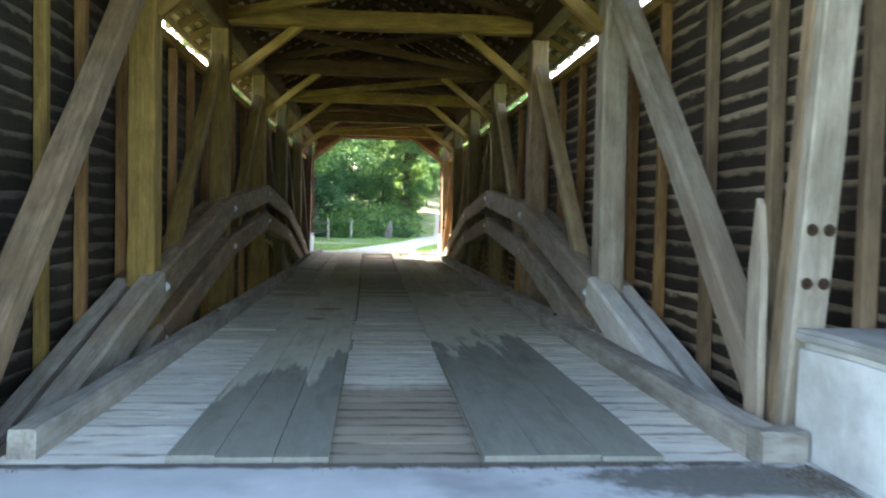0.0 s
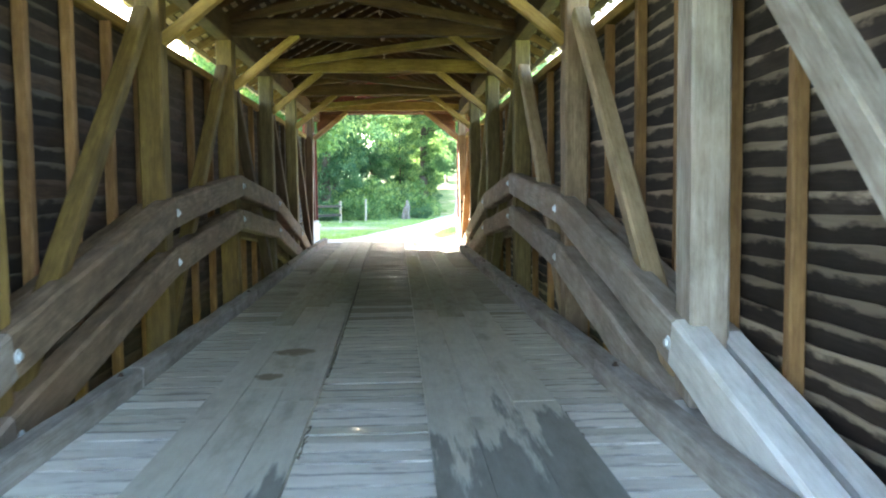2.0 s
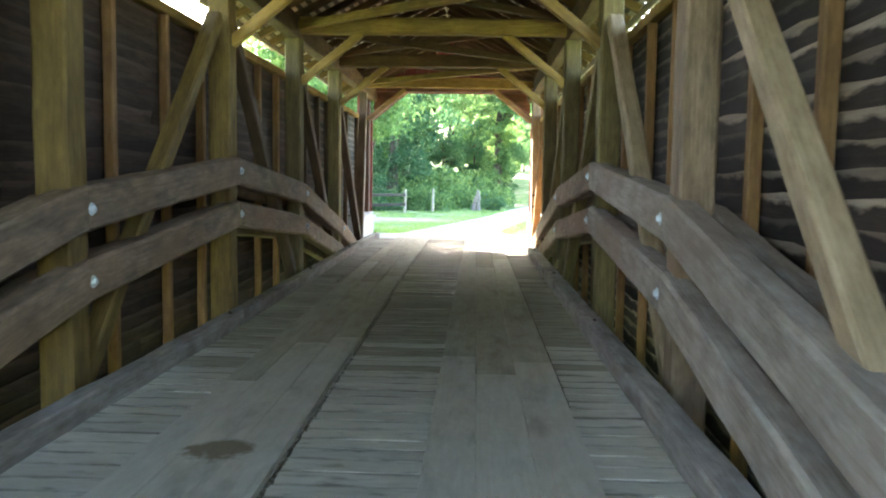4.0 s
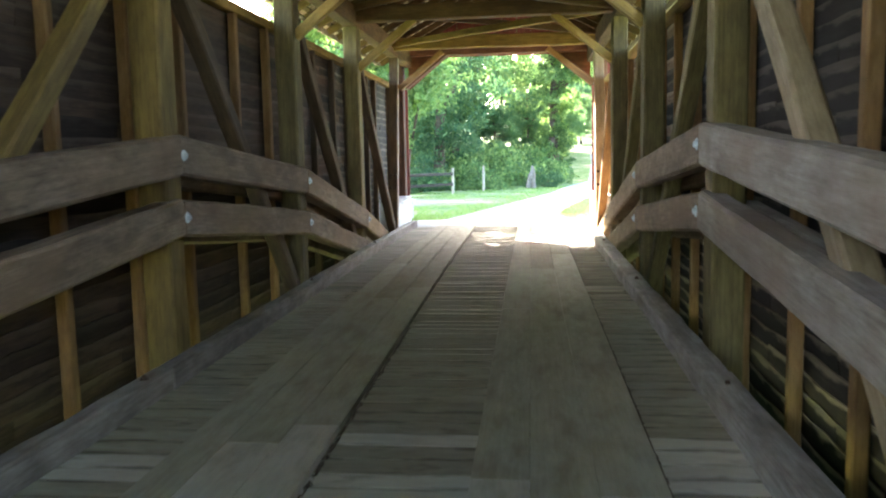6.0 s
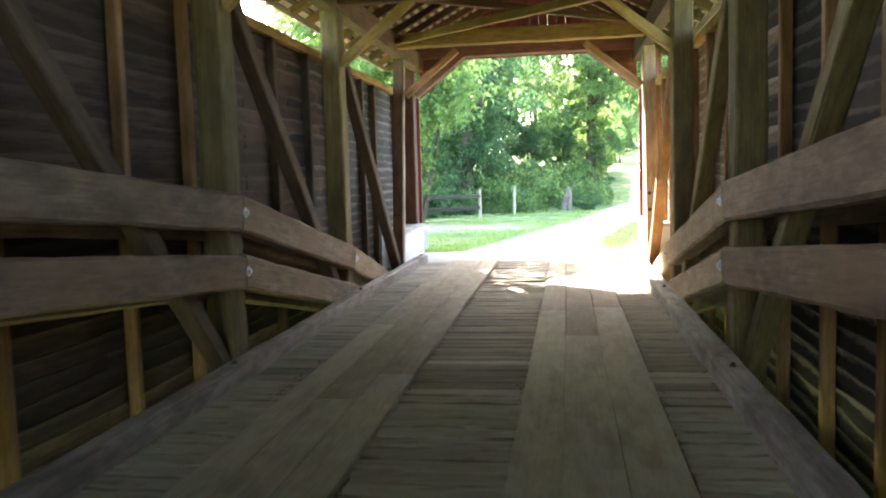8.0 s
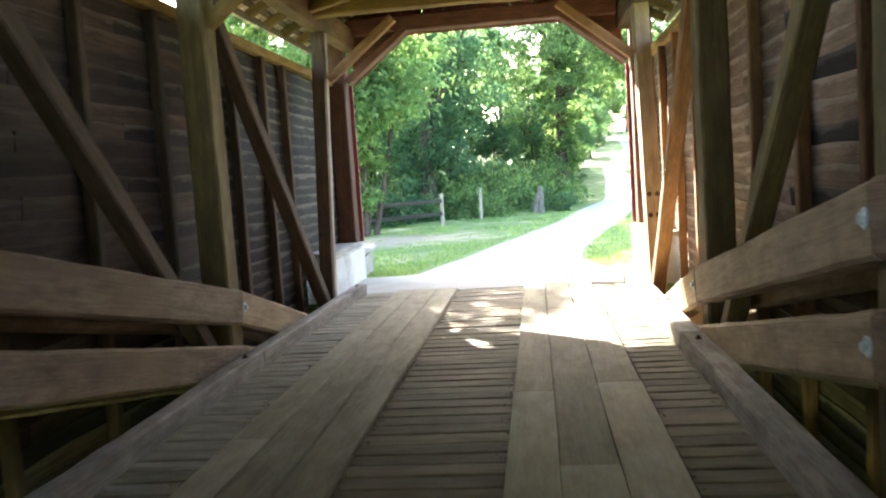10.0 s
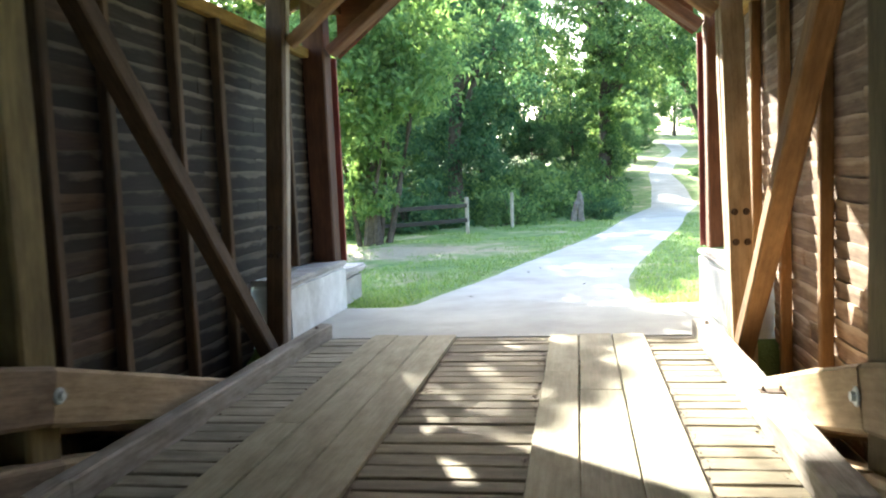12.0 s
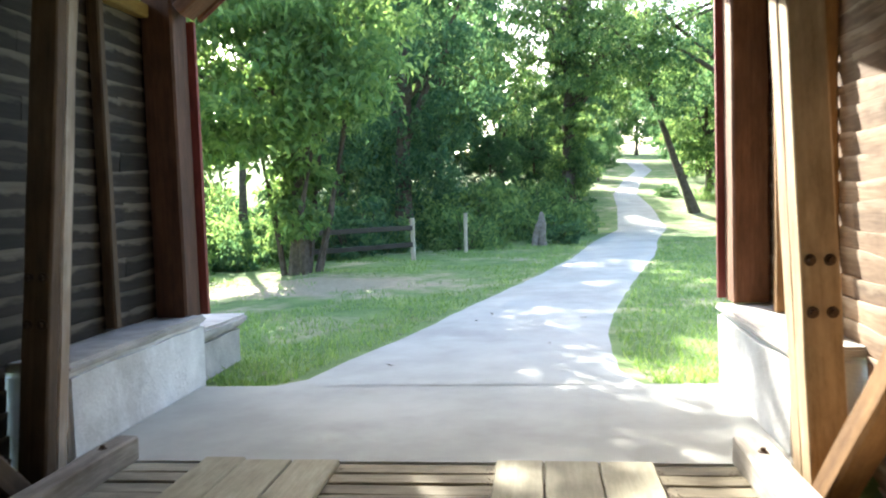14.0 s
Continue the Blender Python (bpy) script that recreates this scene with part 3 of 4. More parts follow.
for sx in (-1, 1):
    kerb = thing("kerb", "worn grey timber kerb along the plank deck", "kerb", "structure")
    cuts = (3.58, 8.9, 14.2, 18.6, 22.9, 27.5)
    for a, b in zip(cuts, cuts[1:]):
        xa, xb = sx * kerb_x(sx, a), sx * kerb_x(sx, b)
        sl = beam("kerb_timber", (xa, a + 0.004, 0.04), (xb, b - 0.004, 0.04), 0.14 if sx < 0 else 0.2, 0.17, KERBW, kerb, n=14, wob=0.01, ch=0.012, variants=5)
        bolt((xb + (xa - xb) * 0.3 / (b - a), b - 0.3, 0.124), (0, 0, 1), IRON, sl, 0.03)
    if sx == 1:
        strap = slab("kerb_strap", 1.96, 2.13, 24.62, 24.74, 0.128, 0.136, IRON, kerb, 0.002)
        for x in (1.99, 2.1):
            bolt((x, 24.68, 0.136), (0, 0, 1), IRON, strap, 0.016)
        beam("end_block", (1.93, 3.5, 0.045), (2.185, 3.52, 0.045), 0.17, 0.19, KERBW, kerb, n=5, wob=0.012, ch=0.02)


# ---- roof frame ----
frame_thing = thing("roof_frame", "dark timber tie beams, knee braces and rafters", "roof frame")
for k, y in enumerate(POSTS):
    beam("tie_beam", (-2.215, y, 4.1), (2.215, y, 4.1), 0.22, 0.27, ROOFW if k % 2 else TAN, frame_thing, n=8, wob=0.014, ch=0.02, variants=4)
    if k in (0, 6):
        y = end_y(k, 3.4)
    for sx in (-1, 1):
        beam("knee_brace", (sx * 2.22, y, 3.17), (sx * 1.2, y, 3.99), 0.12, 0.13, STUD if k == 6 else TAN, frame_thing, n=4, wob=0.005, variants=3)
for k in range(6):
    ya, yb = POSTS[k], POSTS[k + 1]
    s = 1 if k % 2 else -1
    beam("lateral_brace", (s * 2.25, ya + 0.14, 4.07), (-s * 2.25, yb - 0.14, 4.07), 0.11, 0.13, TAN if k % 2 else ROOFW, frame_thing, n=5, wob=0.008)
    beam("lateral_brace", (-s * 2.25, ya + 0.14, 4.2), (s * 2.25, yb - 0.14, 4.2), 0.1, 0.11, ROOFW, frame_thing, n=5, wob=0.008)
PITCH, EAVE_X, RIDGE_Z = 0.52, 3.16, 5.65


def roof_z(x):
    return RIDGE_Z - PITCH * abs(x)


y = PORTALS[0] + 0.2
while y < PORTALS[1]:
    for sx in (-1, 1):
        beam("rafter", (sx * 3.02, y, roof_z(3.02) - 0.085), (sx * 0.03, y, roof_z(0.03) - 0.085), 0.075, 0.13, ROOFW, frame_thing, n=3, wob=0.006, variants=4)
    y += 0.78


# ---- roof covering: laths and shingles ----
def roof_side(sx):
    t = thing("roof", "old wooden shingle roof on laths, daylight between them coloured in", "roof", "structure")
    slope = math.hypot(1, PITCH)
    n = int(EAVE_X * slope / 0.185)
    for i in range(n + 1):
        x = EAVE_X - 0.04 - i * 0.185 / slope
        if x < 0.05:
            break
        for ya in (1.95, 9.04, 16.13, 23.22):
            yb = min(ya + 7.08, 30.3)
            beam("lath", (sx * x, ya, roof_z(x) + 0.004), (sx * x, yb, roof_z(x) + 0.004), 0.085, 0.03, LATHW, t, up=(sx * PITCH, 0, 1), ch=0.003, n=4, wob=0.004, variants=3)
    verts, faces = [], []
    r = random.Random(11 + sx)
    up = Vector((sx * PITCH, 0, 1)).normalized()
    for i in range(n + 2):
        xa = EAVE_X + 0.06 - i * 0.185 / slope
        xb = max(xa - 0.40 / slope, 0.0)
        if xa < 0.02:
            break
        y = 1.9
        while y < 30.35:
            w = r.uniform(0.08, 0.2)
            j = r.uniform(-0.03, 0.03)
            lift, l2 = 0.05 + r.uniform(0, 0.008), 0.018
            b = len(verts)
            tilt = r.uniform(-0.004, 0.01)
            for (x, l) in ((xa + j, lift + 0.012), (xb + 0.01, l2)):
                for yy in (y, y + w - r.uniform(0.002, 0.012)):
                    p = Vector((sx * x, yy, roof_z(x))) + up * (l + tilt)
                    verts.extend((p[:], (p + up * 0.011)[:]))
            faces.extend([(b, b + 2, b + 6, b + 4), (b + 1, b + 5, b + 7, b + 3), (b, b + 1, b + 3, b + 2), (b + 4, b + 6, b + 7, b + 5), (b, b + 4, b + 5, b + 1), (b + 2, b + 3, b + 7, b + 6)])
            y += w
    me = bpy.data.meshes.new("shingles")
    me.from_pydata(verts, [], faces)
    me.materials.append(SHINGLE)
    ob = new("shingles", me)
    ob.parent = t
    tagged(ob, "split wooden shingles, grey-brown and cracked", kind="stuff")


for sx in (-1, 1):
    roof_side(sx)
ridge = thing("ridge_cap", "weathered timber ridge boards", "ridge", "structure")
for sx in (-1, 1):
    beam("ridge_board", (sx * 0.075, 1.9, RIDGE_Z + 0.045), (sx * 0.075, 30.35, RIDGE_Z + 0.045), 0.2, 0.02, ROOFW, ridge, up=(sx * PITCH, 0, 1), ch=0.004)


# ---- side walls: studs, girts and lapped siding ----
LAP, BOARD = 0.15, 0.19


def siding_mesh(L, variant, mat):
    key = ("siding", round(L, 3), variant, mat.name)
    if key in CACHE:
        return CACHE[key]
    r = random.Random(repr(key))
    n = 14
    verts, faces = [], []
    ph = r.uniform(0, 50)
    for i in range(n + 1):
        x = L * i / n
        wv = 0.028 * noise.noise((x * 1.3 + ph, 1.5, variant)) + 0.016 * noise.noise((x * 4 + ph, 7.5, variant))
        warp = 0.014 * noise.noise((x * 0.9 + ph, 3.5, variant))
        for y, z in ((0.0, BOARD + wv), (0.016 + warp, BOARD + wv), (0.04 + warp, wv * 0.3), (0.018 + warp, wv * 0.3)):
            verts.append((x, y, z))
    for i in range(n):
        for k in range(4):
            k2 = (k + 1) % 4
            faces.append((i * 4 + k, i * 4 + 4 + k, i * 4 + 4 + k2, i * 4 + k2))
    faces.append((0, 1, 2, 3))
    faces.append((n * 4 + 3, n * 4 + 2, n * 4 + 1, n * 4))
    me = bpy.data.meshes.new("siding_board")
    me.from_pydata(verts, [], faces)
    me.materials.append(mat)
    CACHE[key] = me
    return me


STUDS_L = (2.75, 3.8, 4.9, 6.01, 6.86, 8.0, 9.14, 10.08, 11.08, 12.1, 13.1, 14.45, 15.6, 16.7, 18.24, 19.4, 20.44, 21.7, 23.0, 24.1, 24.85, 25.96, 26.84, 28.75)
STUDS_R = (2.7, 3.74, 4.83, 5.92, 7.04, 7.95, 9.02, 10.13, 11.26, 12.4, 13.55, 14.7, 16.1, 17.2, 18.3, 19.5, 20.7, 21.9, 23.1, 24.4, 25.68, 26.9, 28.07, 29.1)


def side_wall(sx, name, studs, label):
    t = thing(name, label, "wall", "structure")
    for y in studs:
        foot = -0.95 if 3.45 < y < 27.45 else 0.64
        # west studs near the exit take a dark timber for the shade there
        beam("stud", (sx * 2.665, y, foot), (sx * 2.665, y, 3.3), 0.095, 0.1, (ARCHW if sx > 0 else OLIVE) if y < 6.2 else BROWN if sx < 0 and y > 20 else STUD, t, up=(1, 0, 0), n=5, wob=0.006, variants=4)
    for k in range(4):
        ya, yb = 2.35 + k * 6.8, 2.35 + (k + 1) * 6.8 - 0.005
        beam("girt", (sx * 2.665, ya, 3.36), (sx * 2.665, yb, 3.36), 0.12, 0.12, TAN, t, n=6, wob=0.006)
    # boards lap like clapboards: each top edge tucks inside the one above
    ends = (2.33, 29.88)
    rows = int((3.3 + 1.55) / LAP)
    rr = random.Random(5 + sx)
    for i in range(rows + 1):
        # the lowest rows are added, out of sight, to block light from beneath
        z = -1.55 + i * LAP
        lo, hi = ((3.45, 27.48) if sx < 0 else (3.66, 27.62)) if z < 0.4 else ends
        cuts = [lo] + [v for v in (lo + 4.1 * k + (i % 3) * 1.3 - 0.4 for k in range(1, 9)) if lo + 0.5 < v < hi - 0.5] + [hi]
        for a, b in zip(cuts, cuts[1:]):
            L = round((b - a) - 0.004, 3)
            # light and shade along the walls come from the choice of board colour
            ob = new("siding_board", siding_mesh(L, rr.randrange(5), (SIDING_SUNLIT if b > 23.5 else SIDING_SHADED if a > 9.5 and z > 0.6 else SIDING) if sx > 0 else SIDING_SHADED if a < 8 or a > 22 else SIDING_WEST))
            ob.parent = t
            tilt = rr.uniform(-0.004, 0.004)
            if sx > 0:
                m = Matrix(((0, 1, 0, 2.722), (1, 0, 0, a), (tilt, 0, 1, z), (0, 0, 0, 1)))
            else:
                m = Matrix(((0, -1, 0, -2.722), (1, 0, 0, a), (tilt, 0, 1, z), (0, 0, 0, 1)))
            ob.matrix_basis = m
    return t


# ---- portals ----
def portal(y, out, name):
    """out: the way out of the bridge along y."""
    t = thing(name, "timber portal with cut corners and red-painted edge trim", "portal", "structure")
    yi = y - out * 0.2
    for sx in (-1, 1):
        foot = (0.575 if sx < 0 else 0.645) if out > 0 else (0.625 if sx < 0 else 0.665)
        beam("portal_post", (sx * 2.565, yi, foot), (sx * 2.565, yi, 4.1), 0.32, 0.3, REDW if sx > 0 else REDSHADE, t, up=(1, 0, 0), n=8, wob=0.004, ch=0.02)
        beam("corner_brace", (sx * 2.37, yi, 3.37), (sx * 1.3, yi, 4.2), 0.3, 0.12, REDW, t, n=4, wob=0.004)
        # boards that close the cut corner, and the side panels beyond the post
        bm = bmesh.new()
        f = bm.faces.new([bm.verts.new(p) for p in ((sx * 2.32, y, 3.33), (sx * 1.33, y, 4.13), (sx * 1.33, y, 4.42), (sx * 2.32, y, 4.42))])
        ext = bmesh.ops.extrude_face_region(bm, geom=[f])
        bmesh.ops.translate(bm, verts=[v for v in ext["geom"] if isinstance(v, bmesh.types.BMVert)], vec=(0, out * 0.03, 0))
        bmesh.ops.recalc_face_normals(bm, faces=bm.faces[:])
        part("corner_board", bm, REDW, t)
        beam("jamb_trim", (sx * 2.4, y + out * 0.02, foot), (sx * 2.4, y + out * 0.02, 3.33), 0.05, 0.08, REDPAINT, t, up=(1, 0, 0), ch=0.005)
        beam("corner_trim", (sx * 2.325, y + out * 0.045, 3.34), (sx * 1.325, y + out * 0.045, 4.145), 0.025, 0.04, REDPAINT, t, ch=0.005)
        for i in range(2):
            xx = 2.54 + 0.19 * i
            beam("gable_board", (sx * xx, y + out * 0.02, foot), (sx * xx, y + out * 0.02, roof_z(xx) - 0.02), 0.025, 0.186, REDPAINT, t, up=(1, 0, 0), ch=0.003, n=1)
    beam("lintel", (-2.3, yi, 4.27), (2.3, yi, 4.27), 0.3, 0.26, REDW, t, n=6, wob=0.004, ch=0.02)
    beam("lintel_trim", (-1.33, y + out * 0.045, 4.145), (1.33, y + out * 0.045, 4.145), 0.025, 0.04, REDPAINT, t, ch=0.005)
    for i in range(-6, 7):
        xx = 0.19 * i
        beam("gable_board", (xx, y + out * 0.02, 4.14), (xx, y + out * 0.02, roof_z(xx) - 0.02), 0.025, 0.186, REDPAINT, t, up=(1, 0, 0), ch=0.003, n=1)
    for sx in (-1, 1):
        for i in range(7, 13):
            xx = 0.19 * i
            beam("gable_board", (sx * xx, y + out * 0.05, 4.36), (sx * xx, y + out * 0.05, roof_z(xx) - 0.02), 0.025, 0.186, REDPAINT, t, up=(1, 0, 0), ch=0.003, n=1)


portal(PORTALS[1], 1, "portal_far")
portal(PORTALS[0], -1, "portal_near")


# ---- vegetation ----
def tube(bm, pts, radii, sides=7):
    rings = []
    for i, (p, r) in enumerate(zip(pts, radii)):
        p = Vector(p)
        d = (Vector(pts[min(i + 1, len(pts) - 1)]) - Vector(pts[max(i - 1, 0)])).normalized()
        a = d.orthogonal().normalized()
        b = d.cross(a)
        rings.append([bm.verts.new(p + (a * math.cos(u) + b * math.sin(u)) * r) for u in (2 * math.pi * k / sides for k in range(sides))])
    for ra, rb in zip(rings, rings[1:]):
        best = min(range(sides), key=lambda s: (ra[0].co - rb[s].co).length)
        for k in range(sides):
            bm.faces.new((ra[k], ra[(k + 1) % sides], rb[(k + 1 + best) % sides], rb[(k + best) % sides]))


def leaf_mesh(name, centres, sizes, per, leaf, mat, seed, flat=0.45):
    """Small bent leaves, gathered in clumps round the centres."""
    g = np.random.default_rng(seed)
    centres, sizes = np.asarray(centres, float), np.asarray(sizes, float)
    n = len(centres) * per
    c = np.repeat(centres, per, 0)
    s = np.repeat(sizes, per)[:, None]
    d = g.normal(size=(n, 3))
    d /= np.linalg.norm(d, axis=1)[:, None]
    rad = g.random((n, 1)) ** 0.5
    pos = c + d * rad * s * np.array([1.1, 1.1, 0.5])
    pos[:, 2:] -= 0.55 * s * (rad * np.linalg.norm(d[:, :2], axis=1)[:, None]) ** 2
    nor = d * 0.55 + g.normal(size=(n, 3)) * flat + np.array([0, 0, 0.55])
    nor /= np.linalg.norm(nor, axis=1)[:, None]
    t = np.cross(nor, g.normal(size=(n, 3)))
    t /= np.linalg.norm(t, axis=1)[:, None]
    b = np.cross(nor, t)
    L = leaf * g.uniform(0.6, 1.3, (n, 1))
    W = L * g.uniform(0.3, 0.48, (n, 1))
    droop = nor * L * g.uniform(-0.3, 0.05, (n, 1)) - np.array([0, 0, 0.35]) * L
    verts = np.stack([pos - t * L * 0.5, pos + b * W * 0.5 + nor * W * 0.25, pos + t * L * 0.5 + droop, pos - b * W * 0.5 + nor * W * 0.25], 1).reshape(-1, 3)
    idx = np.arange(n)[:, None] * 4
    tris = np.concatenate([idx + np.array([0, 1, 2]), idx + np.array([0, 2, 3])], 1).reshape(-1, 3)
    me = bpy.data.meshes.new(name)
    me.from_pydata(verts.tolist(), [], tris.tolist())
    me.materials.append(mat)
    return me


def make_tree(label, height, lean, trunk_r, crown, clumps, per, leaf, mat, seed, fork=0.4, limbs=9, low=0.0, vine=0, stems=0, shade_sprays=0):
    """crown: (x, y, z, rx, ry, rz) of the leafy mass round the trunk's foot."""
    r = random.Random(seed)
    t = thing("tree", label, "tree")
    bm = bmesh.new()
    top = Vector((lean[0], lean[1], height))
    path, rad = [], []
    for i in range(9):
        f = i / 8
        p = top * f + Vector((r.uniform(-1, 1), r.uniform(-1, 1), 0)) * 0.12 * trunk_r * 5 * f
        path.append(p)
        rad.append(trunk_r * (1.35 if i == 0 else 1) * (1 - 0.85 * f))
    tube(bm, path, rad, 9)
    for k in range(stems):
        a = 2.4 * k + 0.4
        foot = Vector((math.cos(a) * 0.42, math.sin(a) * 0.3, -0.1))
        end = Vector((math.cos(a) * 1.5, math.sin(a) * 1.0, height * 0.62))
        q = trunk_r * r.uniform(0.3, 0.5)
        tube(bm, [foot, foot.lerp(end, 0.3) + Vector((r.uniform(-0.15, 0.15), 0, 0)), foot.lerp(end, 0.65) + Vector((r.uniform(-0.2, 0.2), 0.1, 0)), end], [q * 1.3, q, q * 0.8, q * 0.4], 7)
    cx, cy, cz, rx, ry, rz = crown
    tips = []
    for k in range(limbs):
        f = r.uniform(fork, 0.9)
        base = top * f
        a = r.uniform(0, 2 * math.pi)
        tip = Vector((cx + math.cos(a) * rx * r.uniform(0.5, 0.85), cy + math.sin(a) * ry * r.uniform(0.5, 0.85), cz + r.uniform(-0.4, 0.7) * rz))
        mid = base.lerp(tip, 0.5) + Vector((r.uniform(-0.4, 0.4), r.uniform(-0.4, 0.4), r.uniform(0.0, 0.5)))
        r0 = trunk_r * (1 - 0.85 * f) * 0.7
        tube(bm, [base, base.lerp(mid, 0.5), mid, mid.lerp(tip, 0.5), tip], [r0, r0 * 0.8, r0 * 0.6, r0 * 0.35, r0 * 0.12], 6)
        tips += [tip, mid.lerp(tip, 0.5)]
        for q in range(2):
            e = mid.lerp(tip, r.uniform(0.2, 0.8))
            tw = e + Vector((r.uniform(-1, 1) * rx * 0.35, r.uniform(-1, 1) * ry * 0.35, r.uniform(-0.3, 0.5) * rz * 0.5))
            tube(bm, [e, e.lerp(tw, 0.5) + Vector((0, 0, 0.1)), tw], [r0 * 0.3, r0 * 0.2, r0 * 0.06], 5)
            tips.append(tw)
    part("trunk", bm, BARK, t, "dark furrowed bark")
    cs, ss = [], []
    for k in range(clumps):
        if k < len(tips):
            p = tips[k]
        else:
            while True:
                u = Vector((r.uniform(-1, 1), r.uniform(-1, 1), r.uniform(-1, 1)))
                if 0.35 < u.length < 1 and noise.noise((u * 2.2 + Vector((seed, 0, 0)))) > -0.16:
                    break
            p = Vector((cx + u.x * rx, cy + u.y * ry, cz + u.z * rz))
        if p.z < low:
            p = Vector((p.x, p.y, low + r.uniform(0, 0.6)))
        cs.append(p[:])
        ss.append(r.uniform(0.35, 0.85) * min(1.3, 0.25 + 0.16 * (rx + ry)))
    for k in range(vine):
        f = 0.12 + r.random() * 0.7
        a = r.uniform(0, 2 * math.pi)
        p = top * f + Vector((math.cos(a), math.sin(a), 0)) * trunk_r * r.uniform(0.8, 3.0)
        cs.append(p[:])
        ss.append(r.uniform(0.3, 0.5))
    for k in range(shade_sprays):
        # loose leafy shoots added above the crown, out of view, to dapple the deck
        cs.append((cx + r.uniform(-0.5, 0.75) * rx, cy + r.uniform(-0.4, 0.9) * ry, cz + rz * r.uniform(0.85, 1.65)))
        ss.append(r.uniform(0.4, 0.7))
    ob = new("crown", leaf_mesh("crown", cs, ss, per, leaf, mat, seed))
    ob.parent = t
    return t


def put(t, x, y, turn=0.0, size=1.0, dz=0.0):
    t.matrix_basis = pose(x, y, ground_z(x, y) - 0.06 + dz, 0, 0, turn)
    t.scale = (size, size, size)
    return t


# the trees beyond the exit
put(make_tree("broad tree with light green drooping leaves over the fence", 8.4, (0.2, 0.2), 0.22, (-1.3, -1.5, 5.5, 4.4, 3.0, 3.3), 290, 90, 0.23, LEAF_LIGHT, 3, 0.3, 12, 3.0, 64, 4, 15), -4.9, 41.3)
put(make_tree("tall dark green maple behind the fence", 13, (0.3, 0.4), 0.32, (-0.4, 0, 6.6, 4.4, 3.4, 5.2), 280, 85, 0.22, LEAF_DARK, 4, 0.25, 12, 1.2), -3.9, 50.5)
put(make_tree("vine-covered tree beside the lane, dense with leaves", 14, (0.5, -0.3), 0.38, (-0.3, -1.0, 8.4, 4.9, 4.0, 4.2), 240, 75, 0.2, LEAF_MID, 5, 0.35, 12, 3.2, 190), 2.1, 60.0)
put(make_tree("leaning dark-trunked tree beyond the lane's edge", 10.5, (-3.4, 0.6), 0.24, (-2.2, -1, 8.4, 5.0, 4.0, 2.8), 130, 70, 0.2, LEAF_MID, 6, 0.45, 10, 5.0), 8.6, 64.5)
put(make_tree("tall tree with a dark straight trunk by the grass", 13, (-0.4, 0.2), 0.36, (-1.2, -0.5, 8.8, 4.6, 4.2, 4.0), 150, 75, 0.2, LEAF_DARK, 8, 0.45, 10, 4.2), 9.6, 61.5)
# two trees added so that their crowns, out of view, break up the sun
put(make_tree("added thin tree whose unseen high crown shades the deck", 13.5, (1.4, 0.2), 0.16, (1.6, 0.3, 12.0, 3.0, 3.0, 1.9), 34, 45, 0.26, LEAF_MID, 12, 0.6, 8, 9.6), -11.4, 46.2)
put(make_tree("added thin tree whose unseen high boughs dapple the deck", 13.8, (0.6, 0.1), 0.14, (0.4, 0.2, 12.4, 1.7, 3.0, 1.4), 26, 40, 0.25, LEAF_MID, 14, 0.62, 7, 10.4), -8.6, 47.4)
wood_a = put(make_tree("slender woodland tree in summer leaf", 13, (0.4, 0.2), 0.22, (0, 0, 7.0, 3.8, 3.6, 5.6), 190, 75, 0.28, LEAF_MID, 21, 0.3, 9, 1.0), -7.6, 56.5)
wood_b = put(make_tree("dense dark green woodland tree", 12, (-0.3, 0.3), 0.24, (0, 0, 6.4, 4.1, 3.9, 5.4), 200, 75, 0.28, LEAF_DARK, 22, 0.25, 9, 0.7), -8.5, 60)
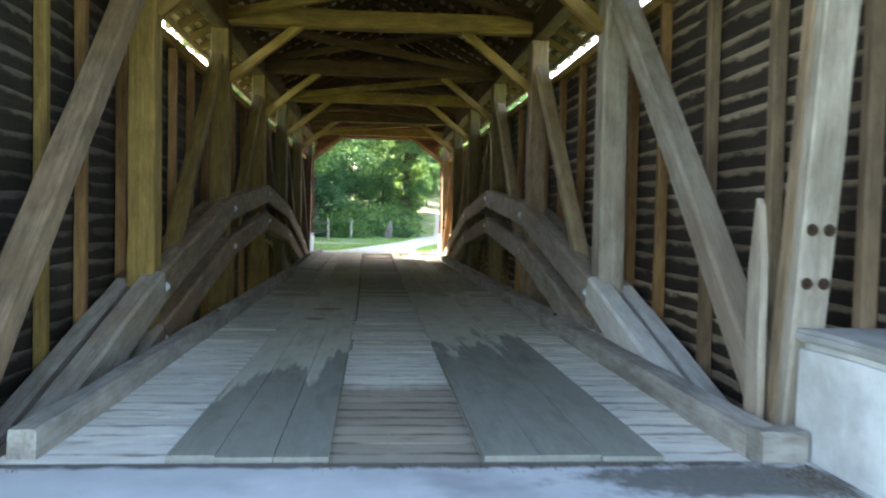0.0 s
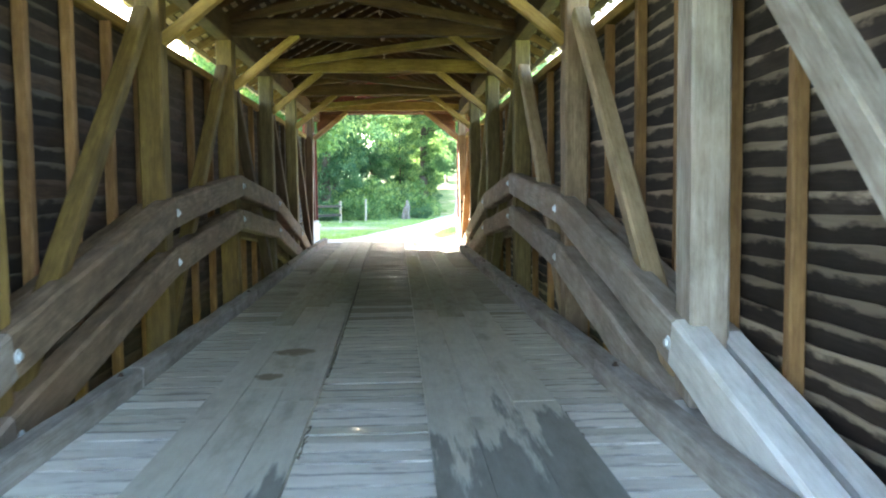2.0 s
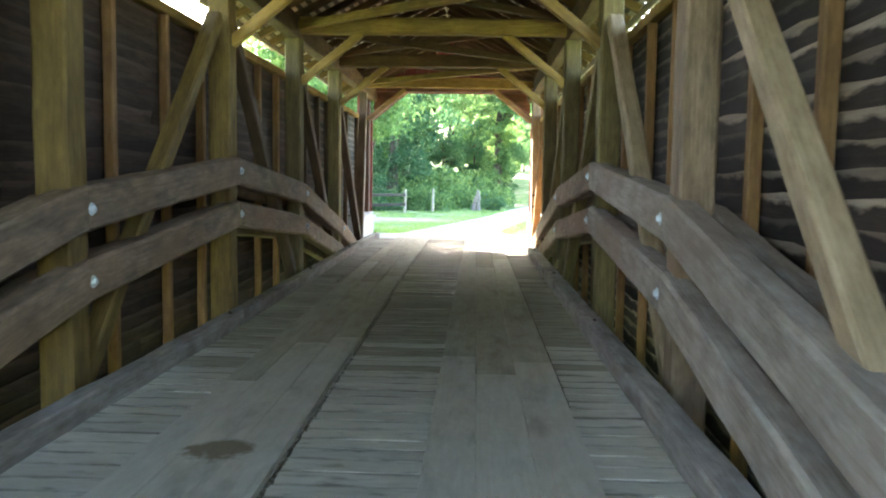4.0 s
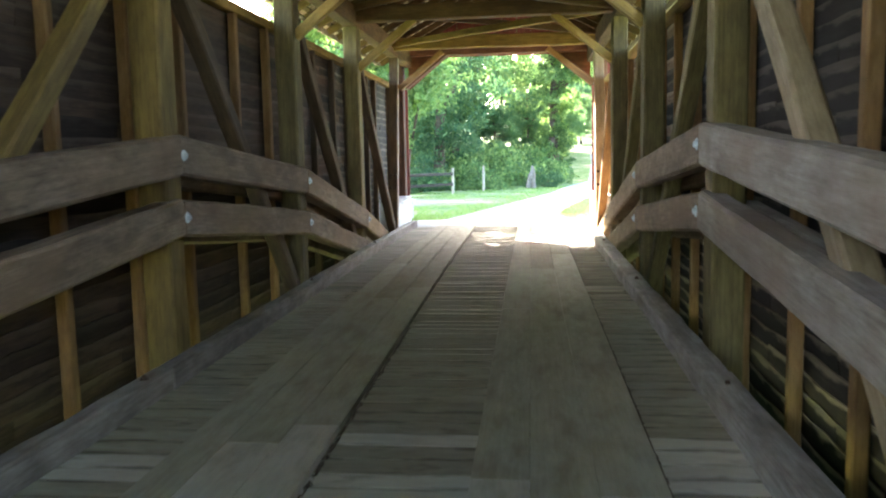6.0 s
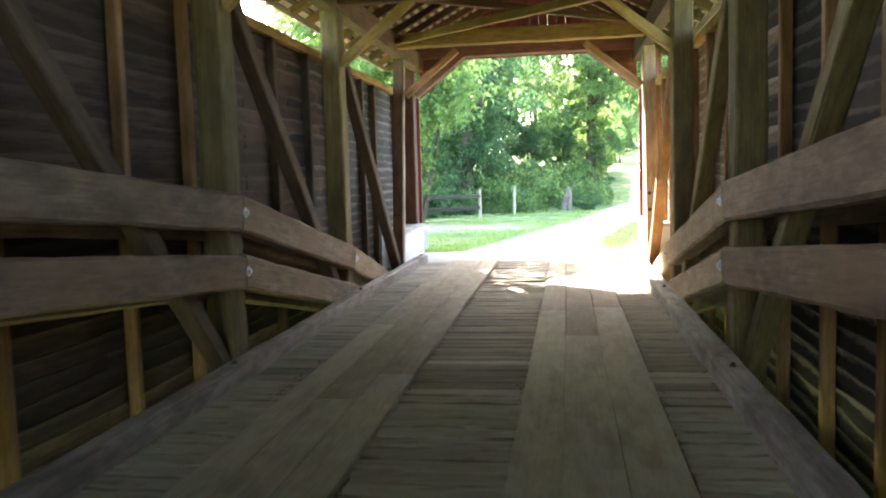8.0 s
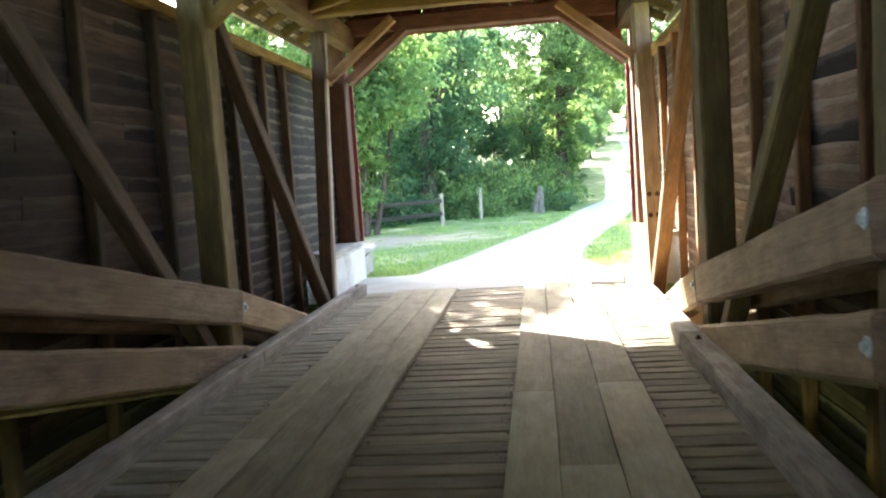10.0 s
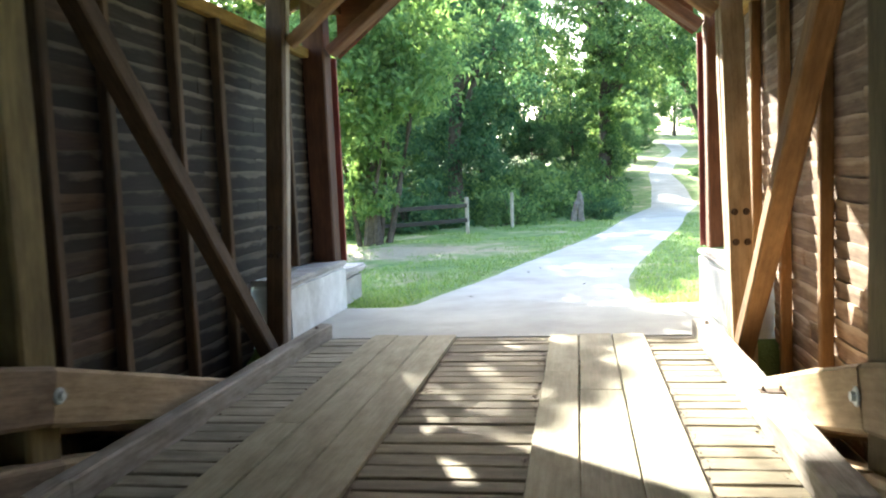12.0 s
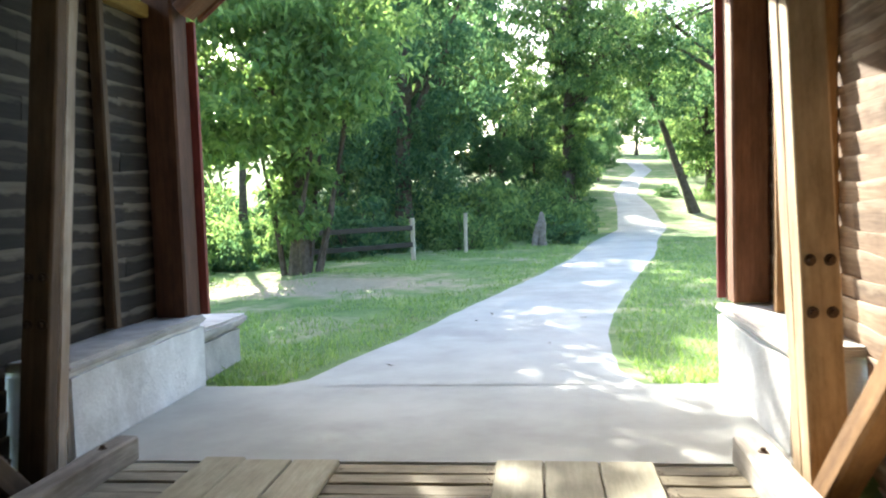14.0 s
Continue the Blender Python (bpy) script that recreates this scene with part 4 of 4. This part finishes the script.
spots = [(8.4, 112, 0.8, 0), (14.2, 105, 0.8, 1), (6.4, 101, 0.55, 1), (-1.4, 73, 0.78, 0), (0.9, 78, 0.62, 0), (2.2, 68, 0.33, 1), (3.3, 73, 0.36, 1), (2.4, 76, 0.4, 0), (4.0, 80, 0.4, 1), (5.6, 88, 0.45, 1), (-1.6, 65, 0.42, 1), (0.6, 69, 0.45, 1), (3.0, 79, 0.5, 0), (10.8, 72, 0.8, 0), (12.2, 88, 0.9, 1), (20, 138, 1.1, 1), (6.5, 146, 1.1, 0), (25, 110, 1.2, 1), (-3, 140, 0.75, 0), (-16, 50.5, 0.6, 1), (-17, 55, 0.65, 1), (-7, 68, 1.1, 1), (-12, 68, 0.9, 0), (0.5, 84, 0.45, 1), (-11, 86, 1.3, 1), (-22, 74, 0.8, 1), 
         (13, 66, 0.9, 1), (12.5, 80, 0.9, 1), (-16, 41, 0.4, 0), (-20, 36, 0.5, 1), (-15, 34, 0.4, 0), (14.5, 92, 0.9, 0), (5, 110, 1.0, 1), (17, 112, 1.0, 1), (10, 140, 1.1, 1),
         (-16.5, 46, 0.5, 0), (-16.8, 58, 0.6, 1), (-18, 64, 0.7, 0), (-4.5, 66, 1.15, 0), (-9, 74, 1.25, 1), (-16, 82, 1.0, 0), (-9, 92, 1.3, 1),
         (3, 96, 0.5, 0), (-22, 52, 0.7, 1), (14, 72, 1.0, 0), (18, 84, 1.1, 1), (17, 101, 1.0, 0), (7, 122, 1.0, 0), (14, 134, 1.1, 0), (3, 128, 0.75, 1), (20, 122, 1.1, 0),
         (-19, 13, 0.9, 0), (-20, 20, 0.9, 1), (-17, 27, 0.8, 0), (19.5, 10, 0.9, 1), (18.5, 18, 0.9, 0), (18, 26, 0.8, 1), (-26, 40, 0.7, 0), (22, 60, 1.1, 1), (26, 48, 1.2, 0)]
rt = random.Random(31)
for x, y, s, w in spots:
    src = wood_b if w else wood_a
    c = copy_thing(src, pose(x, y, ground_z(x, y) - 0.08, 0, 0, rt.uniform(0, 360)))
    c.scale = (s, s, s * rt.uniform(0.92, 1.1))


def make_shrub(label, seed, mat, size, clumps=26, per=55, leaf=0.14):
    r = random.Random(seed)
    t = thing("shrub", label, "shrub", group="undergrowth")
    bm = bmesh.new()
    cs, ss = [], []
    for k in range(clumps):
        a, q = r.uniform(0, 2 * math.pi), r.random() ** 0.6
        p = Vector((math.cos(a) * q * size[0], math.sin(a) * q * size[1], r.uniform(0.12, 1) * size[2] * (1.1 - 0.6 * q * q)))
        cs.append(p[:])
        ss.append(r.uniform(0.18, 0.36) * (size[0] + size[2]) * 0.5)
        if k % 3 == 0:
            tube(bm, [(p.x * 0.15, p.y * 0.15, 0), (p.x * 0.5, p.y * 0.5, p.z * 0.6), p[:]], [0.018, 0.012, 0.004], 5)
    part("stem", bm, BARK, t)
    ob = new("crown", leaf_mesh("crown", cs, ss, per, leaf, mat, seed))
    ob.parent = t
    return t


shrub_a = put(make_shrub("tangled green undergrowth shrub at the wood's edge", 41, LEAF_MID, (1.2, 1.0, 1.3)), -0.6, 56.5)
shrub_b = put(make_shrub("low dark green bush in the grass", 42, LEAF_DARK, (0.9, 0.8, 1.0)), 1.5, 50.3)
rs = random.Random(17)
for i in range(86):
    if i >= 70:
        # dense growth behind the fence
        y = rs.uniform(45.2, 51)
        x = rs.uniform(-9, -3.6 if y < 48.8 else -1.6)
    elif i >= 46:
        # a taller thicket closing the wood's edge
        y = rs.uniform(52, 62)
        x = min(road_mid(y)[0] - 3.2, 2.0) - rs.random() * 20
    elif i < 30:
        y = rs.uniform(47, 70)
        x = road_mid(y)[0] - 2.6 - rs.random() ** 1.4 * 16 - max(0, (54 - y) * 0.35)
        if y < 50:
            x = min(x, -4.5)
    elif i < 38:
        x, y = rs.uniform(8.5, 20), rs.uniform(60, 78)
    else:
        x, y = rs.uniform(-11, -6.3), rs.uniform(41, 47)
    s = rs.uniform(0.7, 1.5) if i < 46 else rs.uniform(1.7, 2.6) if i < 70 else rs.uniform(1.0, 1.9)
    c = copy_thing(shrub_a if rs.random() < 0.6 else shrub_b, pose(x, y, ground_z(x, y) - 0.05, 0, 0, rs.uniform(0, 360)))
    c.scale = (s, s, s * rs.uniform(0.8, 1.2))

# ---- fence, lone posts and stumps ----
fence = thing("fence", "two-rail dark wooden fence with pale weathered posts", "fence")
fa, fb = Vector((-5.15, 42.05, 0)), Vector((-2.6, 44.2, 0))
for p, h in ((fa, 1.05), (fb, 1.15)):
    g = ground_z(p.x, p.y)
    beam("fence_post", (p.x, p.y, g - 0.2), (p.x, p.y, g + h), 0.12, 0.12, POSTW, fence, up=(1, 0, 0), n=4, wob=0.008, ch=0.02)
for z in (0.42, 0.88):
    beam("rail", (fa.x, fa.y - 0.07, z - 0.05), (fb.x, fb.y - 0.07, z - 0.03), 0.045, 0.13, FENCEW, fence, n=6, wob=0.01)
lone = thing("fence_post", "single grey wooden post standing in the grass", "post")
g = ground_z(-1.43, 47.0)
beam("shaft", (-1.43, 47.0, g - 0.2), (-1.41, 47.0, g + 1.2), 0.11, 0.11, POSTW, lone, up=(1, 0, 0), n=5, wob=0.008, ch=0.02)
for k, (dx, lean, h, r) in enumerate(((-0.1, 0.3, 1.05, 0.1), (0.2, -0.05, 1.12, 0.12))):
    stump = thing("stump", "split grey weathered stump leaning before a bush", "stump", group="stumps by the bush")
    bm = bmesh.new()
    x, y = 0.72 + dx, 49.3
    g = ground_z(x, y)
    tube(bm, [(x, y, g - 0.15), (x + lean * 0.25, y + 0.02, g + 0.3), (x + lean * 0.55, y - 0.02, g + h * 0.62), (x + lean * 0.95, y, g + h * 0.9), (x + lean * 1.05, y, g + h)], [r * 1.25, r, r * 1.05, r * 0.75, r * 0.3], 9)
    for v in bm.verts:
        v.co += Vector(noise.noise_vector(v.co * 5)) * 0.03
    part("wood", bm, STUMPW, stump)


# ---- grass ----
def grass_patch():
    g = np.random.default_rng(9)
    out = []
    while len(out) < 52000:
        y = 29.6 + 22 * g.random() ** 1.7
        x = g.uniform(-11, 9)
        mx, w = road_mid(y)
        off = abs(x - mx) - w
        if off < -0.03 or (y < 30.9 and -3.4 < x < -2.35) or (y < 29.72 and abs(x) > 2.2):
            continue
        if x < mx and noise.noise((x * 0.55, y * 0.55, 3)) > 0.0 and off > 1.0:
            continue
        if math.hypot((x - EARTH[0][0]) / EARTH[1][0], (y - EARTH[0][1]) / EARTH[1][1]) < 1 and g.random() < 0.8:
            continue
        out.append((x, y))
    xy = np.array(out)
    n = len(xy)
    z = np.array([ground_z(a, b) for a, b in out])
    h = g.uniform(0.035, 0.1, n)
    a = g.uniform(0, 2 * np.pi, n)
    w = g.uniform(0.006, 0.013, n)
    lean = g.normal(0, 0.4, (n, 2)) * h[:, None]
    base = np.column_stack([xy, z - 0.01])
    side = np.column_stack([np.cos(a) * w, np.sin(a) * w, np.zeros(n)])
    tip = base + np.column_stack([lean, h])
    verts = np.stack([base - side, base + side, tip], 1).reshape(-1, 3)
    me = bpy.data.meshes.new("grass")
    me.from_pydata(verts.tolist(), [], np.arange(n * 3).reshape(-1, 3).tolist())
    me.materials.append(BLADE)
    tagged(new("grass", me), "short green lawn grass beside the lane", "grass", kind="stuff")


grass_patch()
rl = random.Random(77)
for i in range(9):
    x, y = rl.uniform(-1.2, 1.4), rl.uniform(30.0, 34.5)
    bm = bmesh.new()
    L = rl.uniform(0.03, 0.06)
    vs = [bm.verts.new(p) for p in ((-L, 0, 0.0), (0, -L * 0.5, 0.008), (L, 0, 0.018), (0, L * 0.5, 0.004))]
    f = bm.faces.new(vs)
    ext = bmesh.ops.extrude_face_region(bm, geom=[f])
    bmesh.ops.translate(bm, verts=[v for v in ext["geom"] if isinstance(v, bmesh.types.BMVert)], vec=(0, 0, 0.002))
    ob = part("fallen_leaf", bm, BARK)
    tagged(ob, "small dry brown leaf lying on the pavement", "leaf", "fallen leaves")
    ob.matrix_basis = pose(x, y, ground_z(x, y) + 0.027, 0, 0, rl.uniform(0, 360))

def runner_x(side, f, y):
    """Where a runner joint lies, f of the way across its track; the west track drifts outwards."""
    d = smooth(7, 27, y)
    inner, outer = (-0.285 - 0.175 * d, -1.09 - 0.27 * d) if side < 0 else (0.5, 1.44)
    return inner + (outer - inner) * f


def litter():
    """Dry dirt and crumbled leaves against the runner edges, and dark fill for shaded gaps."""
    r = random.Random(61)
    verts, faces = [], []
    for i in range(2600):
        x = r.choice((-0.42, -0.42, -1.365, 1.465, 0.48, -1.88, 1.9)) + r.gauss(0, 0.025)
        y = EXIT - 9.5 * r.random() ** 1.2 - 0.1
        if noise.noise((x * 2, y * 1.1, 4)) < -0.1:
            continue
        q, h, a = r.uniform(0.004, 0.014), r.uniform(0.003, 0.009), r.uniform(0, 6.28)
        b = len(verts)
        for k in range(4):
            u = a + k * 1.57 + r.uniform(-0.4, 0.4)
            verts.append((x + math.cos(u) * q, y + math.sin(u) * q, -0.034))
        verts.append((x, y, -0.034 + h))
        faces.extend([(b, b + 1, b + 4), (b + 1, b + 2, b + 4), (b + 2, b + 3, b + 4), (b + 3, b, b + 4)])
    for i in range(7000):
        # dark bits that stand in for the shade in the gap beside each track
        y = r.uniform(7, EXIT - 0.2)
        side = r.choice((-1, 1, 1))
        x = runner_x(side, 1, y) + 0.011 if side > 0 else runner_x(side, 0, y) + 0.012
        if noise.noise((x, y * 0.5, 14)) < (-0.25 if side > 0 else 0.0):
            continue
        x += r.gauss(0, 0.007)
        q, h, a = r.uniform(0.006, 0.015), r.uniform(0.003, 0.007), r.uniform(0, 6.28)
        b = len(verts)
        for k in range(4):
            u = a + k * 1.57 + r.uniform(-0.4, 0.4)
            verts.append((x + math.cos(u) * q * 0.6, y + math.sin(u) * q * 1.8, -0.034))
        verts.append((x, y, -0.034 + h))
        faces.extend([(b, b + 1, b + 4), (b + 1, b + 2, b + 4), (b + 2, b + 3, b + 4), (b + 3, b, b + 4)])
    for i in range(2600):
        y = ENTRY - 0.03 - abs(r.gauss(0, 0.05))
        x = r.uniform(-2.2, 2.2)
        if i > 1500:
            x, y = 2.16 - abs(r.gauss(0, 0.12)), ENTRY - 0.03 - abs(r.gauss(0, 0.5))
        if noise.noise((x * 1.6, y * 2.5, 9)) < -0.12:
            continue
        q, h, a = r.uniform(0.003, 0.011), r.uniform(0.002, 0.007), r.uniform(0, 6.28)
        b = len(verts)
        z = ramp_z(y) + 0.019
        for k in range(4):
            u = a + k * 1.57 + r.uniform(-0.4, 0.4)
            verts.append((x + math.cos(u) * q, y + math.sin(u) * q, z))
        verts.append((x, y, z + h))
        faces.extend([(b, b + 1, b + 4), (b + 1, b + 2, b + 4), (b + 2, b + 3, b + 4), (b + 3, b, b + 4)])
    me = bpy.data.meshes.new("litter")
    me.from_pydata(verts, [], faces)
    me.materials.append(LITTER)
    tagged(new("litter", me), "dry brown dirt and leaf crumbs, and dark fill for shaded runner gaps", "litter", kind="stuff")


litter()

# ---- side walls and deck: the many pieces ----
side_wall(-1, "wall_west", STUDS_L, "dark lapped plank siding on upright studs")
side_wall(1, "wall_east", STUDS_R, "dark lapped plank siding with wavy edges on studs")

deck = thing("floor", "worn grey plank deck with two lengthwise runner tracks", "floor", "structure")
rd = random.Random(23)
# unseen dark boards added under the deck to stop daylight through its gaps
for i in range(6):
    for a, b in ((ENTRY + 0.02, 11.4), (11.41, 19.4), (19.41, EXIT - 0.02)):
        beam("floor_stringer", (-1.62 + 0.648 * i, a, -0.235), (-1.62 + 0.648 * i, b, -0.235), 0.645, 0.2, BROWN, deck, n=6, wob=0.0, ch=0.004)
y = ENTRY
while y < EXIT - 0.05:
    w = rd.uniform(0.17, 0.215)
    w = min(w, EXIT - y)
    gap = 0.003 if y < 16 else rd.uniform(0.01, 0.024)
    if rd.random() < 0.12 and y < 16:
        gap = rd.uniform(0.008, 0.02)
    dz = rd.uniform(-0.0015, 0.0015) if y < 16 else rd.uniform(-0.005, 0.004)
    ym, zm = y + w / 2, -0.075 + dz
    ja, jb = runner_x(-1, 0.5, y), runner_x(1, 0.5, y)
    for name, xa, xb in (("side_plank", -1.925, ja), ("cross_plank", ja, jb), ("side_plank", jb, 1.925)):
        if name == "side_plank" and 3.6 < y < 27:
            gap = max(gap, rd.choice((0.003, 0.006, 0.014)))
        # plank tones step darker from the entrance inwards
        y_soft = y + rd.uniform(-1.2, 1.2)
        mat = DECK_PALE if y_soft < 8 else DECKW if y_soft < 12.5 else DECK_MID if y_soft < 18.5 else DECK_DIM if xb < 0 else DECK_BROWN
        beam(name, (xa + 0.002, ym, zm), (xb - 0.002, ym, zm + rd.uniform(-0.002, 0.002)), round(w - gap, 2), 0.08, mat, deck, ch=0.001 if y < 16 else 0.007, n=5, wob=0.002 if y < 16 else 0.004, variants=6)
    y += w


for side, f0, f1 in ((-1, 0, 0.34), (-1, 0.34, 0.7), (-1, 0.7, 1), (1, 0, 0.31), (1, 0.31, 0.655), (1, 0.655, 1)):
    y = ENTRY + rd.uniform(0.0, 0.06)
    while y < EXIT - 0.3:
        L = min(rd.uniform(3.6, 5.2), EXIT + rd.uniform(-0.05, 0.02) - y)
        if EXIT - (y + L) < 1.2:
            L = EXIT + rd.uniform(-0.05, 0.02) - y
        xa, xb = [(runner_x(side, f0, v) + runner_x(side, f1, v)) / 2 for v in (y, y + L)]
        wide = abs(runner_x(side, f1, y + L / 2) - runner_x(side, f0, y + L / 2))
        # runner tones darken in three steps along the deck
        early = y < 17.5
        beam("runner_plank", (xa, y, -0.014 + rd.uniform(-0.002, 0.002)), (xb, y + L - 0.005, -0.014 + rd.uniform(-0.002, 0.002)), wide - (0.003 if early else 0.011), 0.042, RUNNER if y < 10.5 else RUNNER_MID if early else RUNNER_FAR, deck, ch=0.002 if early else 0.007, n=10, wob=0.0015 if early else 0.003, variants=3)
        y += L
